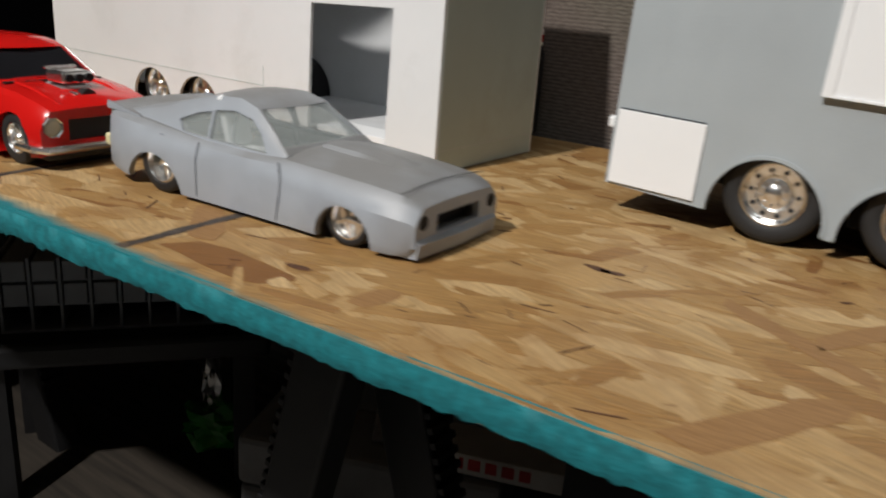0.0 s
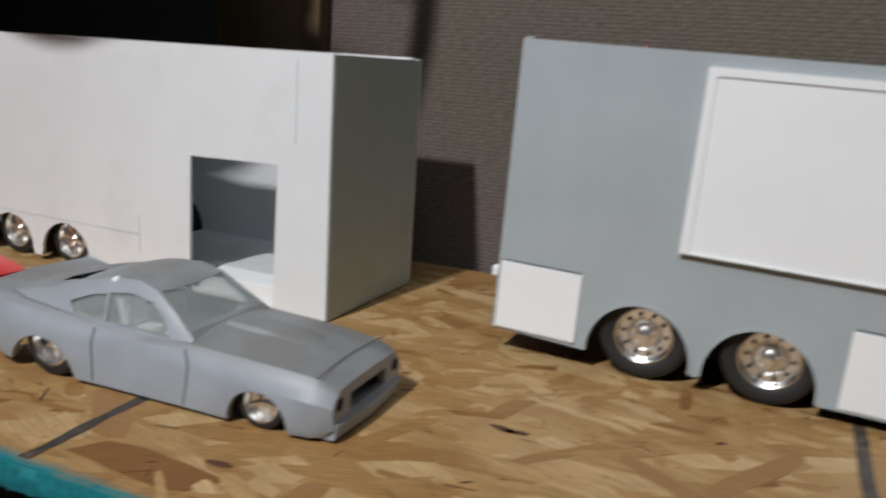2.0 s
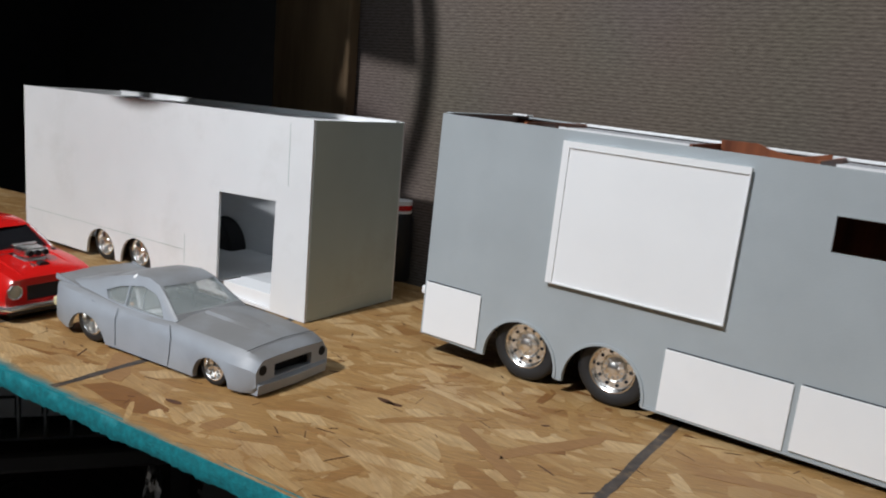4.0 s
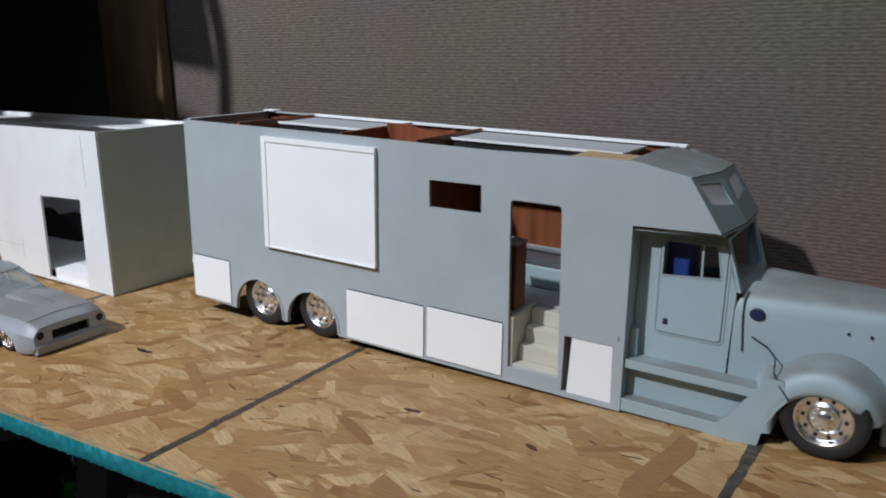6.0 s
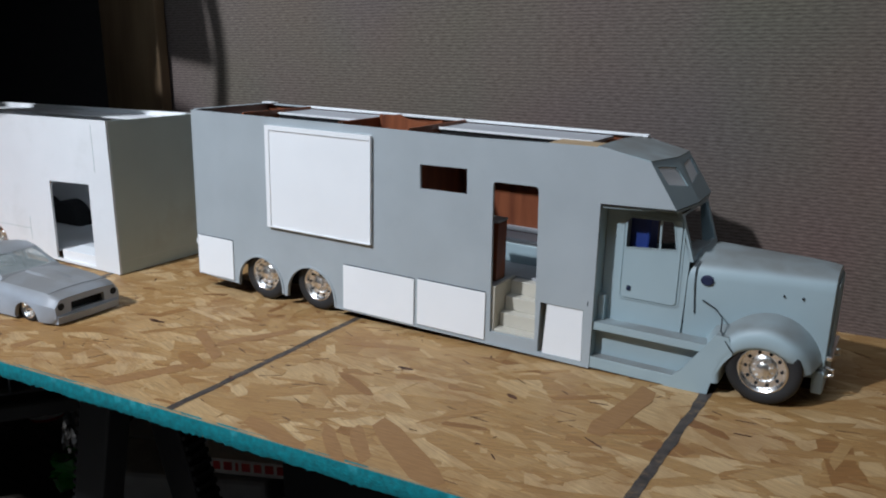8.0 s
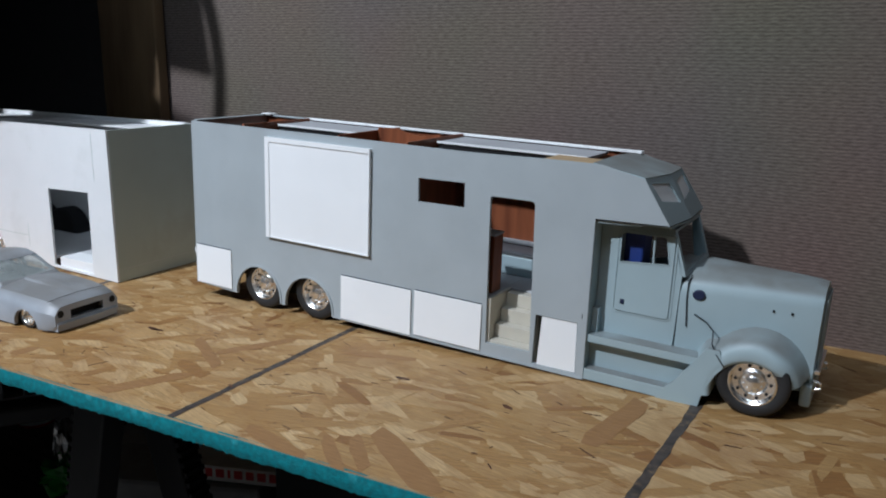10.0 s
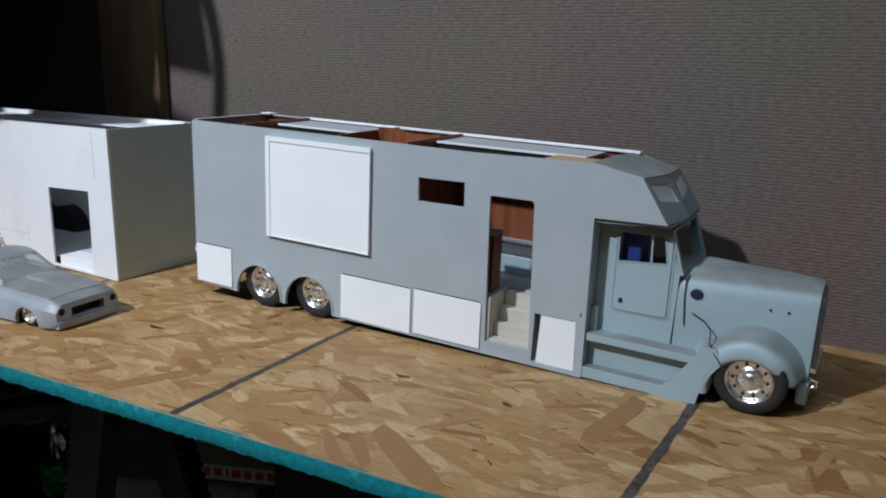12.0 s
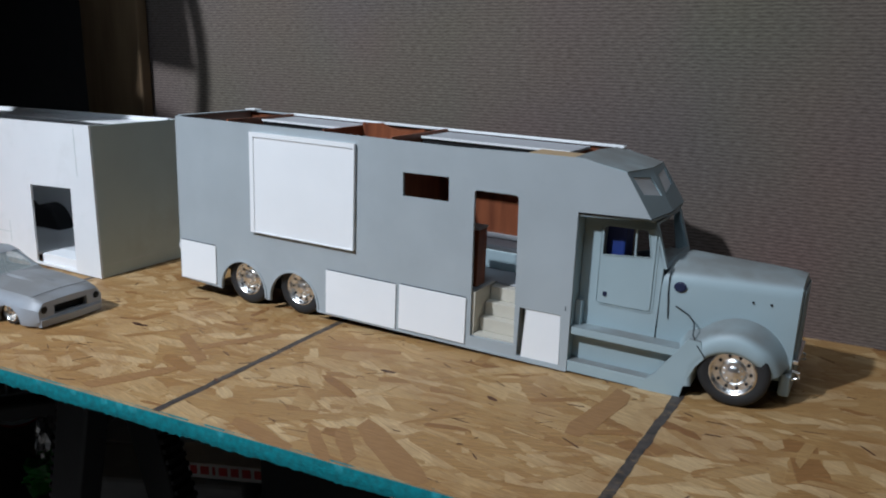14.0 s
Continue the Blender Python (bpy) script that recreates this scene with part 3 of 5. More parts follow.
# ---- motorhome on a truck chassis ----
def motorhome():
    home = thing("model_motorhome", pose(-0.1477, 0.342, 0.0151, 0, 1.6, 0) @ Matrix.Diagonal((1.0374, 1.045, 1.0773, 1)), "unfinished grey primer model motorhome with an open roof", "model truck")
    W = 0.089
    ground = lambda u: -0.01402 + 0.0269 * u
    # near side, one sheet with arches, window, door and hatch opening
    outline = [(0, -0.0015), (0.0467, -0.003)] + arc(0.070, -0.001, 0.0233, 180, 0, 18) + [(0.0936, -0.0035), (0.0986, -0.0035)] + arc(0.122, -0.001, 0.0233, 180, 0, 18) + [(0.1455, -0.0035), (0.3488, -0.0035), (0.3484, 0.0990), (0.3938, 0.1006), (0.3766, 0.1256), (0.349, 0.1312), (0.318, 0.1310), (0.26, 0.1297), (0.15, 0.1302), (0, 0.1300)]
    window = [(0.2200, 0.093), (0.2566, 0.0935), (0.2562, 0.1098), (0.2196, 0.1092)]
    door = [(0.2775, 0.0053), (0.3105, 0.0060), (0.3078, 0.1015), (0.3072, 0.1033), (0.3054, 0.1040), (0.2775, 0.1038), (0.2762, 0.1031), (0.2758, 0.1017)]
    hatch = [(0.3128, -0.0008), (0.3436, -0.0008), (0.3424, 0.0325), (0.3134, 0.0322)]
    part("side_wall", plate(outline, [window, door, hatch], 0.0, 0.0022), PRIMER, home)
    far = [(0, -0.0015), (0.3488, -0.0035), (0.3484, 0.0975), (0.3930, 0.0980), (0.3762, 0.1222), (0.349, 0.1290), (0, 0.1296)]
    part("side_wall", plate(far, [], W - 0.002, W), PRIMER, home)
    part("veneer_lining", block(0.003, 0.347, W - 0.0034, W - 0.0021, 0.036, 0.129), VENEER, home, "red-brown wood veneer lining")
    part("near_lining", plate([(0.003, 0.036), (0.2755, 0.036), (0.2755, 0.127), (0.003, 0.127)], [[(0.2190, 0.0915), (0.2575, 0.0915), (0.2575, 0.1113), (0.2190, 0.1113)]], 0.0023, 0.003), VENEER, home, "red-brown wood veneer lining")
    part("rear_wall", block(0.0001, 0.0022, 0.0023, W - 0.0021, -0.001, 0.1299), PRIMER, home)
    part("top_rail", block(0.05, 0.349, W - 0.006, W - 0.0005, 0.1297, 0.1313, 0.0003), STYRENE, home, "white plastic strip")
    part("top_rail", block(0.0, 0.05, W - 0.006, W - 0.0005, 0.1298, 0.1308, 0.0003), PRIMER, home)
    part("rear_rail", block(0.0, 0.004, 0.003, W - 0.0062, 0.1301, 0.1309, 0.0003), PRIMER, home)
    part("rear_rail_end", block(0.001, 0.012, W - 0.009, W, 0.1311, 0.1321, 0.0003), STYRENE, home, "short white plastic strip")
    part("inner_floor", block(0.0023, 0.2762, 0.0035, W - 0.0035, 0.0335, 0.0355), INNER_GREY, home)
    part("inner_floor", block(0.2765, 0.347, 0.034, W - 0.0035, 0.0335, 0.0355), INNER_GREY, home)
    part("under_pan", block(0.15, 0.276, 0.004, W - 0.004, -0.002, 0.0), SHADE_BLACK, home)
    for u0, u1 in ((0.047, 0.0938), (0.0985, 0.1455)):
        part("wheel_well", join(block(u0, u1, 0.024, 0.026, -0.002, 0.026), block(u0, u1, 0.0024, 0.024, 0.0245, 0.026)), SHADE_BLACK, home)
    # arch lips
    for c in (0.070, 0.122):
        part("arch_lip", plate(arc(c, -0.001, 0.0233, 184, -4, 24) + arc(c, -0.001, 0.0248, -4, 184, 24), [], -0.0008, -0.0001), PRIMER, home)
    # partitions and cupboards under the open roof
    for u in (0.053, 0.147, 0.206):
        part("partition", block(u, u + 0.0018, 0.0035, W - 0.0062, 0.036, 0.1312), VENEER, home, "red-brown wood veneer partition")
    curve = [(0.149, 0.036), (0.205, 0.036), (0.205, 0.133), (0.199, 0.1318), (0.192, 0.1302), (0.184, 0.1302), (0.175, 0.1315), (0.168, 0.1338), (0.149, 0.1335)]
    part("partition", plate(curve, [], 0.052, 0.0535), VENEER, home, "red-brown wood veneer partition with a curved top")
    for u0, u1 in ((0.056, 0.146), (0.209, 0.325)):
        box = part("overhead_cupboard", block(u0, u1, 0.042, W - 0.0062, 0.1272, 0.1290, 0.0002), INNER_GREY, home, "grey overhead cupboard top")
        part("cupboard_front", block(u0, u1, 0.0425, 0.044, 0.1190, 0.1271), SHADE_BLACK, box)
        part("cupboard_edge", block(u0, u1, 0.0408, 0.0419, 0.1280, 0.1294), STYRENE, box, "white edge strip")
    part("cap_deck", block(0.305, 0.348, 0.0035, 0.0405, 0.1272, 0.1290), TAN_WOOD, home, "bare tan wooden deck")
    part("counter", block(0.2450, 0.2748, 0.0115, 0.0250, 0.036, 0.0748, 0.0004), VENEER, home, "red-brown veneer counter")
    part("counter_top", block(0.2445, 0.2752, 0.0110, 0.0255, 0.0749, 0.0766, 0.0004), INNER_GREY, home)
    part("bench_seat", block(0.215, 0.345, 0.062, W - 0.004, 0.0356, 0.0500, 0.001), CAB_PRIMER, home)
    part("bench_cushion", block(0.215, 0.345, 0.064, W - 0.004, 0.0502, 0.0530, 0.001), INNER_GREY, home, "grey seat top")
    part("seat_panel", block(0.215, 0.3475, W - 0.0052, W - 0.0036, 0.0535, 0.0570), INNER_GREY, home)
    # entry stair
    for k in range(4):
        top = 0.0072 + 0.0090 * k
        part("stair_step", block(0.2795, 0.3105, 0.0025 + 0.0078 * k, 0.0338, top - 0.0089 if k else -0.002, top, 0.0003), CREAM, home, "cream plastic entry step")
    part("stair_side", block(0.2768, 0.2790, 0.0024, 0.034, -0.002, 0.0355), CREAM, home)
    part("stair_side", block(0.3108, 0.3125, 0.0024, 0.034, -0.002, 0.0355), CREAM, home)
    part("hatch_recess", block(0.3127, 0.345, 0.010, 0.012, -0.002, 0.034), PRIMER, home)
    # white panels stuck on the side
    slide = part("slide_out", block(0.0820, 0.1800, -0.0024, -0.0002, 0.0494, 0.1246, 0.0002), STYRENE, home, "white plastic slide-out room panel")
    part("slide_trim", plate([(0.0818, 0.0492), (0.1802, 0.0492), (0.1802, 0.1248), (0.0818, 0.1248)], [[(0.0858, 0.0500), (0.1796, 0.0500), (0.1796, 0.1214), (0.0858, 0.1214)]], -0.0031, -0.0025), STYRENE, slide)
    for u0, u1, w0, w1 in ((0.0016, 0.0412, -0.0006, 0.0310), (0.1540, 0.2168, -0.0022, 0.0304), (0.2196, 0.2738, -0.0008, 0.0311)):
        part("locker_door", block(u0, u1, -0.0011, -0.0002, w0, w1, 0.0002), STYRENE, home, "white plastic locker door")
        part("locker_gap", block(u0 + 0.0005, u1 - 0.0005, -0.0004, -0.00015, w1 + 0.0001, w1 + 0.0007), SEAM, home)
    leaning = plate([(0.3160, -0.0008), (0.3430, -0.0006), (0.3420, 0.0319), (0.3178, 0.0316)], [], 0.0006, 0.0014)
    part("locker_door", leaning, STYRENE, home, "white plastic locker door")
    part("sill_rail", block(0.1458, 0.3488, -0.0006, -0.0001, -0.0035, -0.0022), PRIMER, home)
    for u, w, r in ((0.345, 0.036, 0.0012),):
        part("latch", block(u, u + 0.0005, -0.0003, 0.0002, w, w + 0.0028), SEAM, home)
    # front cap: roof slope, raked front with two panes
    ridge_t, ridge_b = Vector((0.3800, W / 2, 0.1236)), Vector((0.3958, W / 2, 0.0988))
    nt, nb = Vector((0.3766, 0.0, 0.1256)), Vector((0.3938, 0.0, 0.1006))
    ft, fb = Vector((0.3762, W, 0.1222)), Vector((0.3930, W, 0.0980))
    bm = bmesh.new()
    pts = [Vector((0.344, 0.0003, 0.1312)), nt + Vector((0, 0.0003, 0)), ridge_t, ft - Vector((0, 0.0003, 0)), Vector((0.344, W - 0.0003, 0.1292)), Vector((0.344, W / 2, 0.1316))]
    up = [bm.verts.new(p + Vector((0, 0, 0.0007))) for p in pts]
    lo = [bm.verts.new(p + Vector((0, 0, 0.0001))) for p in pts]
    for a, b, c, d in ((0, 1, 2, 5), (5, 2, 3, 4)):
        bm.faces.new((up[a], up[b], up[c], up[d]))
        bm.faces.new((lo[d], lo[c], lo[b], lo[a]))
    for i in range(6):
        j = (i + 1) % 6
        bm.faces.new((up[i], lo[i], lo[j], up[j]))
    part("cap_roof", bm, CAB_PRIMER, home, "grey sloping cap roof, dust and shade in its colour")
    for a, b, c, d, near in ((nt, nb, ridge_b, ridge_t, True), (ridge_t, ridge_b, fb, ft, False)):
        def put(s, h, back, a=a, b=b, c=c, d=d):
            p = (a.lerp(b, 1 - h)).lerp(d.lerp(c, 1 - h), s)
            nrm = (d - a).cross(b - a).normalized()
            nrm = nrm if nrm.x > 0 else -nrm
            return p - nrm * back
        hole = [(0.19, 0.50), (0.88, 0.38), (0.80, 0.82), (0.13, 0.90)]
        cover = [(0.17, 0.48), (0.90, 0.36), (0.82, 0.84), (0.11, 0.92)]
        if not near:
            hole, cover = [(1 - s, h) for s, h in hole], [(1 - s, h) for s, h in cover]
        part("cap_front", plate([(0, 0), (1, 0), (1, 1), (0, 1)], [hole], 0.0, 0.0008, put), CAB_PRIMER, home)
        part("cap_pane", plate(cover, [], 0.0009, 0.0014, put), STYRENE, home, "white blank cap window")
    bm = bmesh.new()
    ring = [Vector((0.3484, 0.0023, 0.0975)), nb + Vector((0, 0.0023, -0.0008)), ridge_b + Vector((0, 0, -0.0008)), fb + Vector((0, -0.0023, -0.0008)), Vector((0.3484, W - 0.0023, 0.0975))]
    up, lo = [bm.verts.new(p) for p in ring], [bm.verts.new(p - Vector((0, 0, 0.0012))) for p in ring]
    bm.faces.new(up), bm.faces.new(lo)
    for i in range(5):
        j = (i + 1) % 5
        bm.faces.new((up[i], lo[i], lo[j], up[j]))
    part("cap_underside", bm, CAB_PRIMER, home)
    # recess behind the cab door
    part("recess_wall", block(0.3460, 0.3487, 0.0023, W - 0.0023, -0.002, 0.0970), CAB_PRIMER, home)
    # driver's cab
    c0, c1 = 0.0135, W - 0.0135
    roof_u = 0.3932
    cab_side = [(0.3490, 0.0050), (0.3985, 0.0050), (0.4000, 0.0702), (roof_u, 0.0974), (0.3490, 0.0962)]
    glass = [(0.3618, 0.0722), (0.3936, 0.0748), (0.3908, 0.0905), (0.3895, 0.0919), (0.3640, 0.0914), (0.3618, 0.0896)]
    far_glass = [(0.3515, 0.0590), (0.3940, 0.0690), (0.3900, 0.0925), (0.3515, 0.0925)]
    for a, b, hole in ((c0, c0 + 0.0016, glass), (c1 - 0.0016, c1, far_glass)):
        part("cab_side", plate(cab_side, [hole], a, b), CAB_PRIMER, home)
    door_ring = rounded(0.3598, 0.3968, 0.0405, 0.0938, 0.003)
    inner_ring = rounded(0.3606, 0.3960, 0.0413, 0.0930, 0.0026)
    part("cab_door_edge", plate(door_ring, [inner_ring], c0 - 0.0005, c0 - 0.0001), CAB_PRIMER, home)
    part("cab_door", plate(rounded(0.3612, 0.3954, 0.0419, 0.0926, 0.0024), [glass], c0 - 0.0009, c0 - 0.0001), CAB_PRIMER, home)
    frame_in = [(0.3624, 0.0728), (0.3928, 0.0753), (0.3902, 0.0900), (0.3891, 0.0912), (0.3644, 0.0908), (0.3624, 0.0892)]
    part("window_frame", plate(glass, [frame_in], c0 - 0.0013, c0 - 0.0001), CAB_PRIMER, home)
    part("vent_bar", plate([(0.3826, 0.0740), (0.3837, 0.0740), (0.3832, 0.0914), (0.3821, 0.0914)], [], c0 - 0.0012, c0 + 0.0002), CAB_PRIMER, home)
    # solid block, its dark colour paints the shaded recess
    part("door_handle_hole", block(0.3648, 0.3674, c0 - 0.0014, c0 - 0.00095, 0.0464, 0.0494, 0.0004), NAVY_HOLE, home, "dark blue block, shade coloured in for the handle recess")
    part("cab_roof", block(0.349, roof_u - 0.001, c0, c1, 0.0945, 0.0962, 0.0004), CAB_PRIMER, home)
    part("cab_back", block(0.3490, 0.3505, c0 + 0.0018, c1 - 0.0018, 0.0275, 0.094), CAB_PRIMER, home)
    part("cab_floor", block(0.3507, 0.3980, c0 + 0.0018, c1 - 0.0018, 0.0290, 0.0310), BLACK, home)
    part("cab_seat", join(block(0.3620, 0.3745, c0 + 0.006, c0 + 0.024, 0.048, 0.0925, 0.0015), block(0.367, 0.384, c0 + 0.006, c0 + 0.024, 0.045, 0.051, 0.0015)), BLUE, home, "dark blue driver's seat")
    part("dashboard", block(0.390, 0.3985, c0 + 0.002, c1 - 0.002, 0.060, 0.0695, 0.0008), CAB_PRIMER, home)

    def screen(s, h, back):
        return (0.4005 + (roof_u - 0.4005) * h - back, c0 + (c1 - c0) * s, 0.0700 + 0.0262 * h)
    part("windscreen_frame", plate([(0, -0.02), (1, -0.02), (1, 1), (0, 1)], [[(0.06, 0.08), (0.94, 0.08), (0.94, 0.95), (0.06, 0.95)]], -0.0012, 0.0006, screen), CAB_PRIMER, home)
    # running boards
    part("step_board", plate([(0.3490, 0.0018), (0.4180, 0.0018), (0.4160, 0.0135), (0.3490, 0.0135)], [], 0.0215, 0.0262, lambda u, d, w: (u, d, w)), CAB_PRIMER, home)
    part("step_riser", block(0.3490, 0.4140, 0.0090, 0.0105, 0.004, 0.0213), CAB_PRIMER, home)
    part("lower_step", block(0.3490, 0.4060, 0.0003, 0.0089, -0.0030, 0.0042, 0.0004), CAB_PRIMER, home)
    part("recess_panel", block(0.3490, 0.3530, 0.0080, 0.0134, 0.0264, 0.0420), CAB_PRIMER, home)
    # bonnet
    secs = []
    mid = W / 2
    for u, half, top, crown in ((0.4000, 0.0306, 0.0672, 0.0040), (0.4060, 0.0298, 0.0690, 0.0060), (0.4300, 0.0262, 0.0690, 0.0052), (0.4550, 0.0226, 0.0694, 0.0042), (0.4700, 0.0205, 0.0698, 0.0028), (0.4752, 0.0193, 0.0697, 0.0020)):
        s = [(u, mid - half - 0.0008, 0.012), (u, mid - half - 0.0006, 0.040), (u, mid - half, top - 0.0085), (u, mid - half + 0.0010, top - 0.0035), (u, mid - half + 0.0036, top - 0.0002)]
        s += [(u, mid - half * 0.5, top + crown * 0.72), (u, mid, top + crown)]
        s += [(u, 2 * mid - y, z) for _, y, z in reversed(s[:6])]
        secs.append(s)
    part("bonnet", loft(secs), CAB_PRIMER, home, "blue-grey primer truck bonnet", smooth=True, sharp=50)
    part("bonnet_seam", tube([(0.4042, mid - 0.0262, 0.0700), (0.4034, mid - 0.0300, 0.0660), (0.4036, mid - 0.0311, 0.0560), (0.4048, mid - 0.0312, 0.0400)], 0.00035), SEAM, home)
    # solid dark discs paint the shade of drilled holes
    for u, w, r, mat in ((0.4090, 0.0598, 0.0031, NAVY_HOLE), (0.4498, 0.0566, 0.0007, SHADE_BLACK), (0.4598, 0.0565, 0.0008, SHADE_BLACK)):
        part("bonnet_hole", turned(revolve([(0, -0.0007), (r * 0.8, -0.0007), (r, -0.0002), (r, 0.0022), (0, 0.0022)], 18), pose(u, mid - 0.0298 + (u - 0.4090) * 0.150, w)), mat, home, "dark disc, shade coloured in for a drilled hole")
    part("grille", join(block(0.4745, 0.4759, mid - 0.0165, mid + 0.0165, 0.018, 0.067, 0.0006), *[block(0.4760, 0.4769, mid - 0.015 + 0.0033 * k, mid - 0.0142 + 0.0033 * k, 0.02, 0.066) for k in range(10)]), CAB_PRIMER, home)
    part("radiator", block(0.4760, 0.4763, mid - 0.015, mid + 0.015, 0.02, 0.066), SHADE_BLACK, home)
    # front wings: the near one is seen, the far one mirrors it
    for sgn in (1, -1):
        secs = []
        for k in range(17):
            a = radians(188 - 10.2 * k)
            ca, sa = math.cos(a), math.sin(a)
            ri = 0.0215
            ro = 0.0300 + 0.0050 * max(0, sa) ** 2 + (0.004 if ca < -0.6 else 0.0) - 0.002 * max(0, ca)
            cu, cw = 0.4455, 0.0085
            tuck = 0.0065 * max(0, ca - 0.55) / 0.45
            ring = [(ri, 0.0010), (ri + 0.0022, -0.0002), (ro - 0.0055, 0.0004), (ro - 0.0022, 0.0022), (ro - 0.0004, 0.0058), (ro + 0.0006, 0.0115), (ro + 0.0028, 0.0195), (ro + 0.0036, 0.0260), (ri, 0.0260), (ri - 0.0002, 0.0030)]
            sec = []
            for r, v in ring:
                y = v + tuck * (1 if v < 0.02 else 0)
                sec.append((cu + r * ca * (1.06 if ca < 0 else 1.0), y if sgn > 0 else W - y, cw + r * sa))
            secs.append(sec)
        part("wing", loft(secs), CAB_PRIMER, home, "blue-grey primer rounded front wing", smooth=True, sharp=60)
        skirt = [(0.3962, -0.0034), (0.4172, -0.0034), (0.4186, 0.0040), (0.4213, 0.0108), (0.4245, 0.0180), (0.4290, 0.0240), (0.4262, 0.0335), (0.4190, 0.0340), (0.4140, 0.0265), (0.4040, 0.0090), (0.3985, 0.0030), (0.3962, 0.0020)]
        part("wing_skirt", plate(skirt, [], 0.0 if sgn > 0 else W - 0.004, 0.004 if sgn > 0 else W), CAB_PRIMER, home)
    part("wing_seam", tube([(0.4080, mid - 0.0302, 0.0480), (0.4145, mid - 0.0296, 0.0440), (0.4195, 0.0090, 0.0415), (0.4205, 0.0050, 0.0385), (0.4208, 0.0024, 0.0363), (0.4245, 0.0002, 0.0310), (0.4296, -0.0003, 0.0250)], 0.00042), SEAM, home)
    part("bumper_block", block(0.4700, 0.4765, 0.020, W - 0.020, 0.004, 0.018, 0.0015), CAB_PRIMER, home)
    for v in (0.026, W - 0.026):
        part("tow_hook", tube([(0.4760, v, 0.019), (0.4800, v, 0.018), (0.4805, v, 0.015), (0.4765, v, 0.0135)], 0.0009), CHROME, home, "chrome tow hook")
    part("headlamp_bar", block(0.4755, 0.4790, mid - 0.021, mid + 0.021, 0.0235, 0.0262, 0.0006), CHROME, home)
    # wheels on the ground
    R = 0.0205
    for u, v in ((0.0715, 0.0095), (0.1255, 0.0095)):
        truck_wheel("rear_wheel", R, 0.0126, 0.011, home, (u, v, ground(u) + R))
        w = truck_wheel("rear_wheel", R, 0.0126, 0.011, home, (u, W - v, ground(u) + R))
        w.rotation_euler = (0, 0, math.pi)
    truck_wheel("front_wheel", R, 0.0130, 0.010, home, (0.4460, 0.0065, ground(0.446) + R))
    w = truck_wheel("front_wheel", R, 0.0130, 0.010, home, (0.4460, W - 0.0065, ground(0.446) + R))
    w.rotation_euler = (0, 0, math.pi)
    part("chassis", join(block(0.02, 0.47, 0.032, 0.038, 0.002, 0.010), block(0.02, 0.47, W - 0.038, W - 0.032, 0.002, 0.010), block(0.444, 0.448, 0.010, W - 0.010, 0.0148, 0.0188), block(0.0695, 0.0735, 0.012, W - 0.012, 0.004, 0.0075), block(0.1235, 0.1275, 0.012, W - 0.012, 0.005, 0.0085)), SHADE_BLACK, home)
    # shift the cab and bonnet forward of the box to fit the camera's view
    for ob in home.children:
        if ob.type == "MESH":
            for p in ob.data.vertices:
                p.co.x += 0.0045 * min(1, max(0, (p.co.x - 0.395) / 0.02))
        elif ob.location.x > 0.4:
            ob.location.x += 0.0045
    part("rear_lamp", block(-0.004, 0.0, 0.002, 0.006, 0.022, 0.027, 0.001), STYRENE, home, "small white rear lamp block")


motorhome()


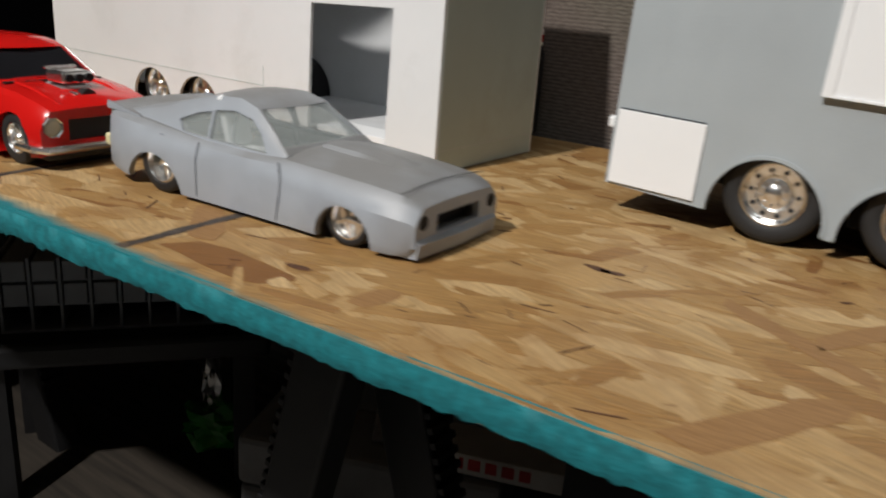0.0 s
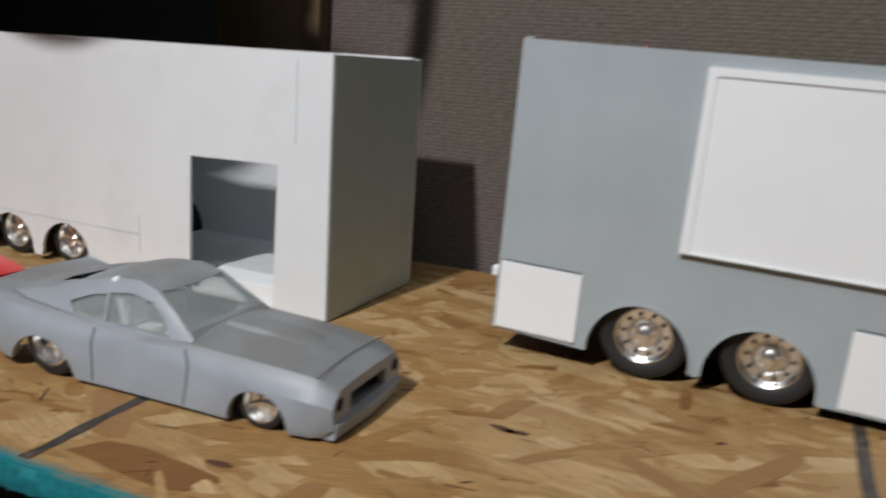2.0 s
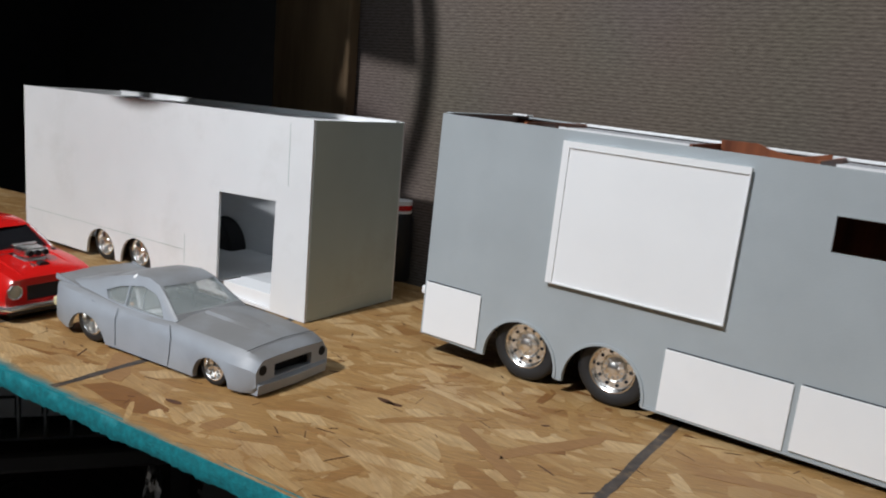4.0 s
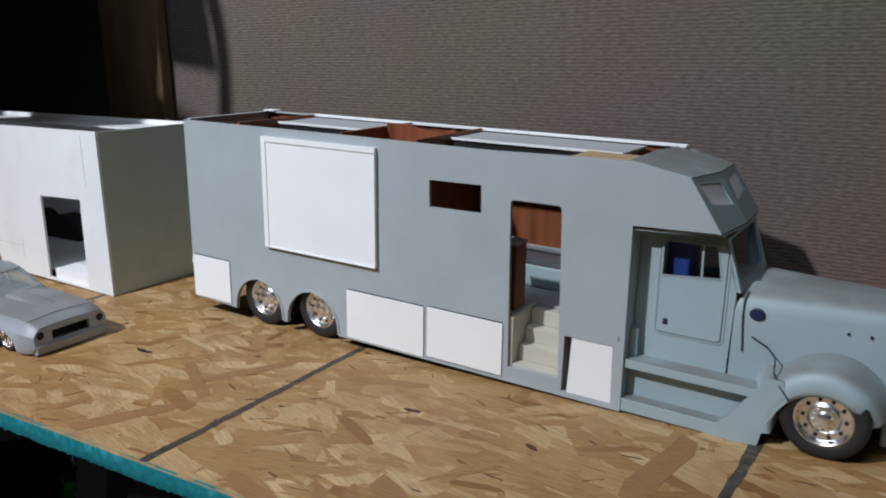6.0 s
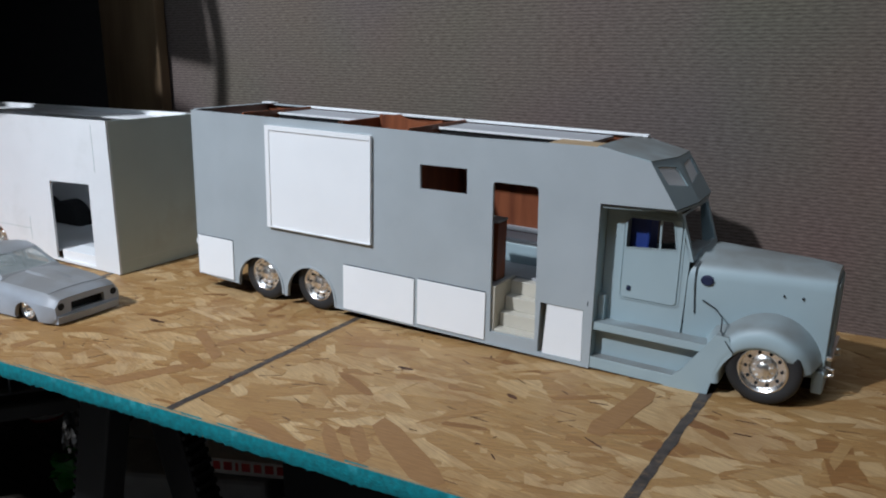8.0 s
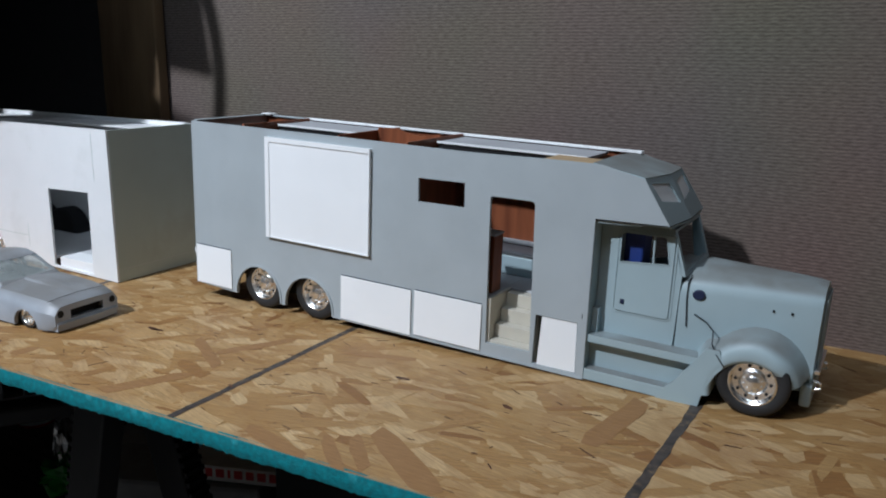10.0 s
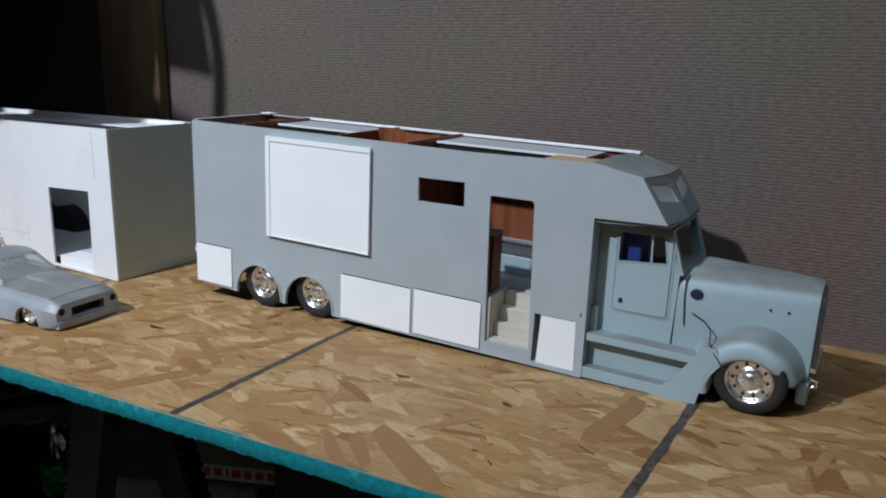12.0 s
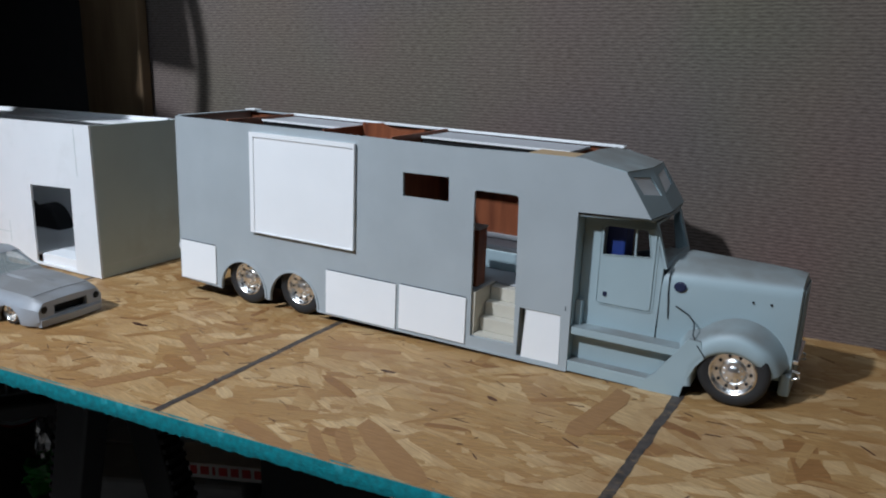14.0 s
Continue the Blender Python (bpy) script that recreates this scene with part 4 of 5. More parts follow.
# ---- box trailer ----
def trailer():
    t = thing("model_trailer", pose(-0.2385, 0.3285, 0.0, 0, 0, 0), "unfinished white plastic scale model box trailer with an open side doorway", "model trailer")
    L, W, H = 0.364, 0.1005, 0.1425
    outline = [(-L, 0.004), (-0.2650, 0.004)] + arc(-0.2440, 0.0075, 0.0205, 180, 0, 18) + [(-0.2225, 0.004), (-0.2160, 0.004)] + arc(-0.1945, 0.0075, 0.0205, 180, 0, 18) + [(-0.1730, 0.004), (0, 0.0008), (0, H), (-L, H)]
    door = [(-0.0935, 0.0050), (-0.0348, 0.0035), (-0.0328, 0.0828), (-0.0925, 0.0815)]
    part("side_wall", plate(outline, [door], 0.0, 0.002), USED_STYRENE, t, "white plastic side with pencil marks")
    part("side_wall", block(-L, 0.0, W - 0.002, W, 0.001, H), USED_STYRENE, t)
    part("front_wall", block(-0.0018, 0.0003, 0.0021, W - 0.0021, 0.001, H - 0.0004), SHADED_DIRTY_STYRENE, t, "smudged front wall, its shade put into the grey-green")
    part("rear_wall", block(-L, -L + 0.002, 0.0021, W - 0.0021, 0.002, H - 0.0004), USED_STYRENE, t)
    part("inner_floor", block(-L + 0.0021, -0.0365, 0.024, W - 0.0021, 0.0105, 0.0125), PALE_GREY, t)
    part("inner_floor", block(-0.1725, -0.095, 0.0021, 0.0239, 0.0105, 0.0125), PALE_GREY, t)
    part("entry_step", block(-0.0880, -0.0362, 0.0025, 0.0238, 0.0005, 0.0135, 0.0003), STYRENE, t, "white plastic entry step")
    part("inner_lining", block(-L + 0.003, -0.002, W - 0.0034, W - 0.0021, 0.0127, H - 0.004), PALE_GREY, t)
    part("front_lining", block(-0.0032, -0.0019, 0.0022, W - 0.0035, 0.001, H - 0.004), PALE_GREY, t)
    part("top_strip", block(-L + 0.035, -0.004, W - 0.006, W - 0.0021, H - 0.0035, H + 0.0006), STYRENE, t, "white plastic roof strip")
    part("roof_sheet", block(-L + 0.03, -0.004, W - 0.040, W - 0.0062, H - 0.0052, H - 0.0036), USED_STYRENE, t, "narrow white plastic roof sheet below the rim")
    part("pencil_line", block(-0.0215, -0.0212, -0.0003, -0.0001, 0.095, H - 0.004), SHADED_DIRTY_STYRENE, t)
    # scribed panel lines
    part("scribed_line", join(block(-L + 0.004, -0.1315, -0.00025, -0.0001, 0.0300, 0.0304), block(-0.1318, -0.1314, -0.00025, -0.0001, 0.0190, 0.0420)), SHADED_DIRTY_STYRENE, t)
    part("scribed_line", block(-0.0012, 0.00045, 0.004, W - 0.004, 0.0125, 0.0128), PALE_GREY, t)
    R = 0.0165
    for u in (-0.2440, -0.1945):
        mag_wheel("near_wheel", R, 0.0112, 0.011, t, (u, 0.0100, R), 6)
        w = mag_wheel("far_wheel", R, 0.0112, 0.011, t, (u, W - 0.0075, R), 6)
        w.rotation_euler = (0, 0, math.pi)
        part("wheel_well", join(block(u - 0.0215, u + 0.0215, 0.018, 0.0195, 0.0127, 0.0297), block(u - 0.0215, u + 0.0215, 0.0021, 0.018, 0.0287, 0.0297)), SHADE_BLACK, t)
        part("inner_arch", turned(revolve([(0, -0.009), (0.0245, -0.009), (0.0265, -0.007), (0.0265, 0.009), (0, 0.009)], 28), pose(u, W - 0.0135, 0.0125)), SHADE_BLACK, t, "black rounded wheel arch inside", smooth=True)


trailer()


# ---- drag cars ----
def ring(x, low, wide_low, wide_mid, z_mid, wide_top, z_top, crown, half):
    """A body section: sill, widest line, shoulder and crowned top, both sides."""
    s = [(x, half - wide_low, low), (x, half - wide_mid * 0.99, low + 0.003), (x, half - wide_mid, z_mid), (x, half - wide_top - 0.0012, z_top - 0.0022), (x, half - wide_top + 0.0012, z_top), (x, half - wide_top * 0.5, z_top + crown * 0.75), (x, half, z_top + crown)]
    return s + [(x, 2 * half - y, z) for _, y, z in reversed(s[:-1])]


def drag_car():
    car = thing("model_funny_car", pose(-0.2905, 0.2015, 0, 0, 0, 2.6), "grey primer scale model drag racing coupe with chrome wheels", "model car")
    h = 0.033
    lower = loft([ring(-0.0440, 0.0085, 0.026, 0.0285, 0.020, 0.0265, 0.0312, 0.0010, h), ring(-0.0400, 0.0055, 0.0295, 0.0315, 0.020, 0.0285, 0.0325, 0.0012, h), ring(-0.030, 0.0045, 0.0318, 0.0330, 0.020, 0.0296, 0.0316, 0.0008, h), ring(-0.012, 0.0035, 0.0325, 0.0336, 0.020, 0.0300, 0.0304, 0.0008, h), ring(0.004, 0.0022, 0.0325, 0.0334, 0.020, 0.0298, 0.0288, 0.0012, h), ring(0.020, 0.0022, 0.0318, 0.0322, 0.019, 0.0292, 0.0274, 0.0014, h), ring(0.045, 0.0022, 0.0318, 0.0320, 0.018, 0.0290, 0.0270, 0.0018, h), ring(0.066, 0.0022, 0.0318, 0.0322, 0.018, 0.0292, 0.0275, 0.0028, h), ring(0.090, 0.0022, 0.0322, 0.0332, 0.018, 0.0288, 0.0266, 0.0030, h), ring(0.108, 0.0022, 0.0322, 0.0330, 0.0175, 0.0280, 0.0254, 0.0026, h), ring(0.122, 0.0022, 0.0305, 0.0318, 0.0165, 0.0268, 0.0240, 0.0016, h), ring(0.1285, 0.0026, 0.0275, 0.0300, 0.0155, 0.0258, 0.0222, 0.0010, h), ring(0.1310, 0.0034, 0.0255, 0.0290, 0.0145, 0.0250, 0.0205, 0.0008, h)])
    hollow = loft([ring(-0.0420, 0.0000, 0.024, 0.0265, 0.020, 0.0250, 0.0302, 0.0008, h), ring(-0.02, -0.002, 0.0300, 0.0312, 0.020, 0.0285, 0.0296, 0.0006, h), ring(0.02, -0.002, 0.0300, 0.0302, 0.019, 0.0280, 0.0262, 0.0010, h), ring(0.066, -0.002, 0.0300, 0.0302, 0.018, 0.0278, 0.0263, 0.0024, h), ring(0.1275, -0.002, 0.026, 0.0278, 0.0155, 0.0240, 0.0208, 0.0008, h)])
    cuts = [hollow]
    for u, w, r in ((-0.0088, -0.0008, 0.0186), (0.1000, 0.0030, 0.0134)):
        cuts.append(turned(revolve([(0, -0.05), (r, -0.05), (r, 0.05), (0, 0.05)], 32), pose(u, h, w)))
    cuts.append(plate([(0.0040, 0.0240), (0.0560, 0.0240), (0.0600, 0.036), (0.0, 0.040), (-0.0275, 0.036), (-0.0275, 0.0240)], [], 0.0075, 2 * h - 0.0075))
    cuts.append(block(0.1265, 0.135, h - 0.0150, h + 0.0150, 0.0095, 0.0165))
    body = carve(lower, cuts)
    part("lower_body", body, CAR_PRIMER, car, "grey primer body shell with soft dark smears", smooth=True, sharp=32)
    # roof and pillars as one shell
    def cabin(grow):
        secs = []
        for x, low, top, wb, wt in ((-0.0350, 0.0312, 0.0328, 0.0262, 0.0240), (-0.0120, 0.0298, 0.0388, 0.0274, 0.0222), (0.0060, 0.0280, 0.0432, 0.0280, 0.0212), (0.0200, 0.0268, 0.0470, 0.0282, 0.0208), (0.0340, 0.0264, 0.0478, 0.0282, 0.0208), (0.0440, 0.0264, 0.0450, 0.0282, 0.0216), (0.0550, 0.0266, 0.0372, 0.0282, 0.0236), (0.0660, 0.0270, 0.0286, 0.0280, 0.0264)):
            low, top, wb, wt = low - 0.0005 + grow * 3, top + grow, wb + grow, wt + grow
            top = max(top, low + 0.0004)
            s = [(x, h - wb, low), (x, h - wt - (wb - wt) * 0.25, low + (top - low) * 0.72), (x, h - wt + 0.001, low + (top - low) * 0.93), (x, h - wt * 0.6, top), (x, h, top + 0.0006)]
            secs.append(s + [(x, 2 * h - y, z) for _, y, z in reversed(s[:-1])])
        return loft(secs)
    windows = [plate([(0.0055, 0.0292), (0.0212, 0.0284), (0.0202, 0.0392), (0.0120, 0.0376), (0.0015, 0.0335)], [], -0.02, 0.09), plate([(0.0226, 0.0283), (0.0560, 0.0276), (0.0500, 0.0348), (0.0440, 0.0392), (0.0330, 0.0412), (0.0216, 0.0398)], [], -0.02, 0.09)]
    screen = plate([(h - 0.0244, 0.0306), (h + 0.0244, 0.0306), (h + 0.0192, 0.0432), (h - 0.0192, 0.0432)], [], 0.036, 0.085, lambda u, w, d: (d, u, w))
    back = plate([(h - 0.0195, 0.0348), (h + 0.0195, 0.0348), (h + 0.0178, 0.0430), (h - 0.0178, 0.0430)], [], -0.036, 0.002, lambda u, w, d: (d, u, w))
    part("glazing", carve(cabin(-0.0003), [turned(cabin(-0.0009), pose(0, 0, -0.0006)), block(-0.05, 0.003, -0.01, 0.09, 0, 0.06)]), HAZY_GLASS, car, "hazy clear plastic glazing", smooth=True, sharp=32)
    inner = cabin(-0.0013)
    shell = carve(cabin(0.0), [turned(inner, pose(0, 0, -0.0006)), screen, back] + windows)
    part("roof", shell, CAR_PRIMER, car, smooth=True, sharp=32)
    part("interior_tub", block(0.0040, 0.056, 0.008, 2 * h - 0.008, 0.0195, 0.0210), PALE_GREY, car, "pale grey interior tub")
    # black sheet paints the dark inside the rear window opening
    part("rear_bulkhead", block(-0.0272, 0.0035, 0.008, 2 * h - 0.008, 0.0240, 0.0250), SHADE_BLACK, car, "rear window well floor, black in place of its shade")
    part("dash_panel", block(0.056, 0.0575, 0.009, 2 * h - 0.009, 0.014, 0.0268), PALE_GREY, car)
    for y in (0.0066, 2 * h - 0.0078):
        part("door_card", block(-0.010, 0.055, y, y + 0.0012, 0.014, 0.0262), PALE_GREY, car)
    part("seat", join(turned(block(0.012, 0.0155, 0.012, 0.026, 0.0, 0.022, 0.0014), pose(0.013, 0, 0.0212, 0, -14, 0)), block(0.018, 0.036, 0.012, 0.026, 0.0212, 0.0245, 0.0014)), STYRENE, car, "white bucket seat")
    part("hoop", tube([(0.028, 0.0135, 0.0210), (0.027, 0.0145, 0.032), (0.026, 0.0190, 0.0405), (0.026, 0.047, 0.0405), (0.027, 0.0515, 0.032), (0.028, 0.0525, 0.0210)], 0.0007), CAR_PRIMER, car, "thin roll hoop")
    # spoiler
    s = loft([[(-0.0440, 0.004, 0.0322), (-0.0445, 0.004, 0.0345), (-0.0240, 0.006, 0.0318), (-0.0240, 0.006, 0.0312)], [(-0.0465, 0.033, 0.0326), (-0.0470, 0.033, 0.0354), (-0.0260, 0.033, 0.0326), (-0.0260, 0.033, 0.0318)], [(-0.0440, 0.062, 0.0322), (-0.0445, 0.062, 0.0345), (-0.0240, 0.060, 0.0318), (-0.0240, 0.060, 0.0312)]])
    part("spoiler", s, CAR_PRIMER, car, "flat grey rear spoiler")
    for y in (0.0045, 2 * h - 0.0055):
        part("spoiler_side", plate([(-0.0440, 0.0322), (-0.0200, 0.0306), (-0.0220, 0.0318), (-0.0446, 0.0356)], [], y, y + 0.001), CAR_PRIMER, car)
    part("tail_panel", block(-0.0445, -0.0426, 0.006, 2 * h - 0.006, 0.016, 0.032, 0.0006), CREAM, car, "yellowed filler on the tail panel")
    part("bumper_lump", block(-0.0465, -0.0428, 0.003, 0.008, 0.0145, 0.0205, 0.0014), AMBER, car, "yellowed lump of filler")
    # nose
    # black discs and a black sheet paint the shade in the nose openings
    for y in (0.0092, 2 * h - 0.0092):
        part("headlamp_hole", turned(revolve([(0, -0.0003), (0.0027, -0.0003), (0.0029, 0.0), (0.0029, 0.003), (0, 0.003)], 18), pose(0.1309, y, 0.0150, 0, 0, 90)), SHADE_BLACK, car, "black disc painted for the dark of a headlamp hole")
    part("grille_shade", block(0.1235, 0.1245, h - 0.0155, h + 0.0155, 0.0090, 0.0170), SHADE_BLACK, car)
    part("chin", loft([[(0.1190, y, 0.0012), (0.1312 + 0.0016 * (1 - abs(k) / 3), y, 0.0018), (0.1322 + 0.0018 * (1 - abs(k) / 3), y, 0.0075), (0.1306, y, 0.0092), (0.1190, y, 0.0085)] for k, y in ((k, h + 0.0276 * k / 3) for k in range(-3, 4))]), CAR_PRIMER, car, smooth=True)
    part("bonnet_scoop", loft([[(x, h - w, z0), (x, h - w * 0.8, z0 + t), (x, h, z0 + t * 1.25), (x, h + w * 0.8, z0 + t), (x, h + w, z0)] for x, w, z0, t in ((0.068, 0.008, 0.0300, 0.0014), (0.085, 0.0085, 0.0292, 0.0018), (0.104, 0.008, 0.0272, 0.0014), (0.119, 0.006, 0.0250, 0.0003))]), CAR_PRIMER, car, smooth=True)
    # panel lines
    for pts in ([(0.0200, 0.0020, 0.0268), (0.0192, 0.0006, 0.021), (0.0190, 0.0008, 0.004)], [(0.0655, 0.0022, 0.0266), (0.0682, 0.0006, 0.020), (0.0672, 0.0006, 0.012), (0.0655, 0.0010, 0.003)], [(0.1235, 0.0048, 0.0249), (0.1228, 0.016, 0.0256), (0.1225, 0.033, 0.0262), (0.1228, 0.05, 0.0256), (0.1235, 0.0612, 0.0249)]):
        part("panel_line", tube(pts, 0.00019, 6), SEAM, car)
    mag_wheel("rear_wheel", 0.0142, 0.0090, 0.0135, car, (-0.0050, 0.0084, 0.0142))
    w = mag_wheel("rear_wheel", 0.0142, 0.0090, 0.0135, car, (-0.0050, 2 * h - 0.0084, 0.0142))
    w.rotation_euler = (0, 0, math.pi)
    mag_wheel("front_wheel", 0.0106, 0.0074, 0.006, car, (0.1000, 0.0062, 0.0106))
    w = mag_wheel("front_wheel", 0.0106, 0.0074, 0.006, car, (0.1000, 2 * h - 0.0062, 0.0106))
    w.rotation_euler = (0, 0, math.pi)
    part("axle", block(-0.0060, -0.0040, 0.010, 2 * h - 0.010, 0.0132, 0.0152), SHADE_BLACK, car)
    part("axle", block(0.1007, 0.1023, 0.007, 2 * h - 0.007, 0.0098, 0.0114), SHADE_BLACK, car)


drag_car()


def red_car():
    car = thing("model_muscle_car", pose(-0.3785, 0.1805, 0, 0, 0, 3.0), "glossy red scale model muscle car with an exposed chrome engine", "model car")
    h = 0.034
    lower = loft([ring(-0.146, 0.0100, 0.029, 0.0315, 0.022, 0.0290, 0.0330, 0.0008, h), ring(-0.138, 0.0055, 0.0325, 0.0340, 0.022, 0.0305, 0.0355, 0.0010, h), ring(-0.105, 0.0045, 0.0335, 0.0345, 0.022, 0.0310, 0.0365, 0.0010, h), ring(-0.060, 0.0040, 0.0332, 0.0340, 0.022, 0.0306, 0.0365, 0.0012, h), ring(-0.022, 0.0040, 0.0332, 0.0340, 0.0215, 0.0304, 0.0356, 0.0018, h), ring(0.000, 0.0045, 0.0335, 0.0345, 0.0210, 0.0300, 0.0335, 0.0018, h), ring(0.012, 0.0055, 0.0330, 0.0342, 0.0205, 0.0294, 0.0312, 0.0014, h), ring(0.0195, 0.0065, 0.0320, 0.0335, 0.0200, 0.0288, 0.0290, 0.0010, h), ring(0.0215, 0.0075, 0.0310, 0.0328, 0.0195, 0.0284, 0.0278, 0.0008, h)])
    cuts = []
    for u, w, r in ((-0.0010, 0.0108, 0.0144), (-0.108, 0.0105, 0.0150)):
        cuts.append(turned(revolve([(0, -0.05), (r, -0.05), (r, -0.019), (0, -0.019)], 32), pose(u, h, w)))
        cuts.append(turned(revolve([(0, 0.019), (r, 0.019), (r, 0.05), (0, 0.05)], 32), pose(u, h, w)))
    cuts.append(plate([(-0.0300, 0.0420), (-0.0300, 0.0200), (-0.1060, 0.0200), (-0.1060, 0.0420)], [], 0.0068, 2 * h - 0.0068))
    cuts.append(block(0.0195, 0.03, h - 0.0185, h + 0.0185, 0.0135, 0.0235))
    cuts.append(block(-0.0220, 0.0020, h - 0.0085, h + 0.0085, 0.024, 0.05))
    part("body", carve(lower, cuts), RED, car, "glossy red body", smooth=True, sharp=32)

    def cabin(grow):
        secs = []
        for x, low, top, wb, wt in ((-0.1260, 0.0360, 0.0368, 0.0290, 0.0262), (-0.1050, 0.0360, 0.0490, 0.0290, 0.0232), (-0.0850, 0.0360, 0.0545, 0.0292, 0.0226), (-0.0640, 0.0358, 0.0552, 0.0292, 0.0228), (-0.0500, 0.0354, 0.0538, 0.0292, 0.0232), (-0.0430, 0.0350, 0.0506, 0.0292, 0.0238), (-0.0200, 0.0345, 0.0356, 0.0292, 0.0270)):
            low, top, wb, wt = low - 0.0005 + grow * 3, top + grow, wb + grow, wt + grow
            top = max(top, low + 0.0004)
            s = [(x, h - wb, low), (x, h - wt - (wb - wt) * 0.2, low + (top - low) * 0.75), (x, h - wt + 0.001, low + (top - low) * 0.93), (x, h - wt * 0.6, top), (x, h, top + 0.0008)]
            secs.append(s + [(x, 2 * h - y, z) for _, y, z in reversed(s[:-1])])
        return loft(secs)
    side = plate([(-0.0290, 0.0362), (-0.0430, 0.0474), (-0.0480, 0.0488), (-0.0900, 0.0490), (-0.1060, 0.0400), (-0.1060, 0.0372)], [], -0.02, 0.09)
    screen = plate([(h - 0.0258, 0.0368), (h + 0.0258, 0.0368), (h + 0.0215, 0.0498), (h - 0.0215, 0.0498)], [], -0.055, 0.0, lambda u, w, d: (d, u, w))
    part("roof", carve(cabin(0.0), [turned(cabin(-0.0013), pose(0, 0, -0.0006)), side, screen]), RED, car, smooth=True, sharp=32)
    part("interior", join(block(-0.105, -0.031, 0.0075, 2 * h - 0.0075, 0.0205, 0.022), block(-0.034, -0.031, 0.0075, 2 * h - 0.0075, 0.022, 0.0358, 0.001), block(-0.075, -0.068, 0.011, 0.03, 0.022, 0.046, 0.002), block(-0.075, -0.068, 0.038, 0.057, 0.022, 0.046, 0.002), block(-0.105, -0.1035, 0.0075, 2 * h - 0.0075, 0.022, 0.046)), BLACK, car, "black interior")
    for y in (0.0052, 2 * h - 0.0052):
        s = 1 if y < h else -1
        part("window_trim", tube([(-0.0265, y - 0.0010 * s, 0.0362), (-0.0440, y + 0.0042 * s, 0.0490), (-0.0500, y + 0.0050 * s, 0.0504), (-0.0900, y + 0.0052 * s, 0.0506)], 0.0004), CHROME, car)
    # opaque dark sheet paints the shade seen through clear glass
    part("windscreen", plate([(h - 0.0262, 0.0), (h + 0.0262, 0.0), (h + 0.0218, 1.0), (h - 0.0218, 1.0)], [], 0.0, 0.0006, lambda u, w, d: (-0.0245 - 0.0200 * w - d, u, 0.0360 + 0.0140 * w - d)), SHADE_PANE, car, "opaque dark windscreen standing in for the shaded cabin")
    part("wiper_cowl", block(-0.0185, -0.0160, 0.008, 2 * h - 0.008, 0.0358, 0.0366), BLACK, car)
    # nose
    part("grille", block(0.0192, 0.0202, h - 0.0190, h + 0.0190, 0.0130, 0.0240), BLACK, car, "black grille")
    for y in (0.0072, 2 * h - 0.0072):
        lampring = part("headlamp", turned(revolve([(0, -0.0012), (0.0034, -0.0010), (0.0044, 0.0), (0.0044, 0.0022), (0, 0.0022)], 8), pose(0.0218, y, 0.0205, 0, 22, 90)), LENS, car, "octagonal clouded headlamp", smooth=True)
        part("bezel", turned(revolve([(0.0042, -0.0006), (0.0049, -0.0012), (0.0052, 0.0), (0.0050, 0.002), (0.0042, 0.002)], 8, closed=True), pose(0.0218, y, 0.0205, 0, 22, 90)), CHROME, lampring)
    bar = [(0.0060, -0.0012, 0.0105), (0.0180, -0.0008, 0.0105), (0.0235, 0.0030, 0.0102), (0.0248, h, 0.0102), (0.0235, 2 * h - 0.0030, 0.0102), (0.0180, 2 * h + 0.0008, 0.0105)]
    part("bumper", tube(bar, 0.0019, 8), CHROME, car, "chrome front bumper", smooth=True)
    # black block stands in for the shadow below the bumper
    part("bumper_shade", block(0.0120, 0.0218, 0.004, 2 * h - 0.004, 0.0048, 0.0075, 0.0008), BLACK, car)
    for y in (0.015, 2 * h - 0.015):
        s = loft([[(x, y - w, z), (x, y - w * 0.6, z + t), (x, y + w * 0.6, z + t), (x, y + w, z)] for x, w, z, t in ((-0.016, 0.0030, 0.0362, 0.0008), (0.0, 0.0030, 0.0345, 0.0010), (0.018, 0.0016, 0.0298, 0.0004))])
        part("bonnet_rib", s, RED, car, smooth=True)
    # engine standing through the bonnet
    eng = part("engine_block", block(-0.0170, 0.0030, h - 0.0075, h + 0.0075, 0.026, 0.0385, 0.0006), METAL, car, "bare metal supercharged engine")
    eng.scale = (1.18, 1.18, 1.12)
    eng.location = (0.0025, -0.18 * h, -0.0165)
    part("blower", join(block(-0.0155, 0.0005, h - 0.0052, h + 0.0052, 0.0388, 0.0470, 0.0010), *[block(-0.0148 + 0.0020 * k, -0.0140 + 0.0020 * k, h - 0.0057, h + 0.0057, 0.0394, 0.0464) for k in range(8)]), METAL, eng)
    part("injector_hat", join(block(-0.0120, 0.0010, h - 0.0070, h + 0.0070, 0.0475, 0.0530, 0.0014), block(-0.0130, -0.0110, h - 0.0072, h + 0.0072, 0.0530, 0.0542, 0.0004)), CHROME, eng, "chrome injector scoop")
    for k in range(3):
        part("intake_throat", turned(revolve([(0, 0.0), (0.0018, 0.0), (0.0018, 0.002), (0, 0.002)], 14), pose(0.0022, h - 0.0046 + 0.0046 * k, 0.0503, 0, 0, 90)), SHADE_BLACK, eng)
    part("belt_pulley", turned(revolve([(0, -0.002), (0.0036, -0.002), (0.0036, 0.002), (0, 0.002)], 20), pose(0.0055, h, 0.0425, 0, 0, 90)), BLACK, eng, smooth=True)
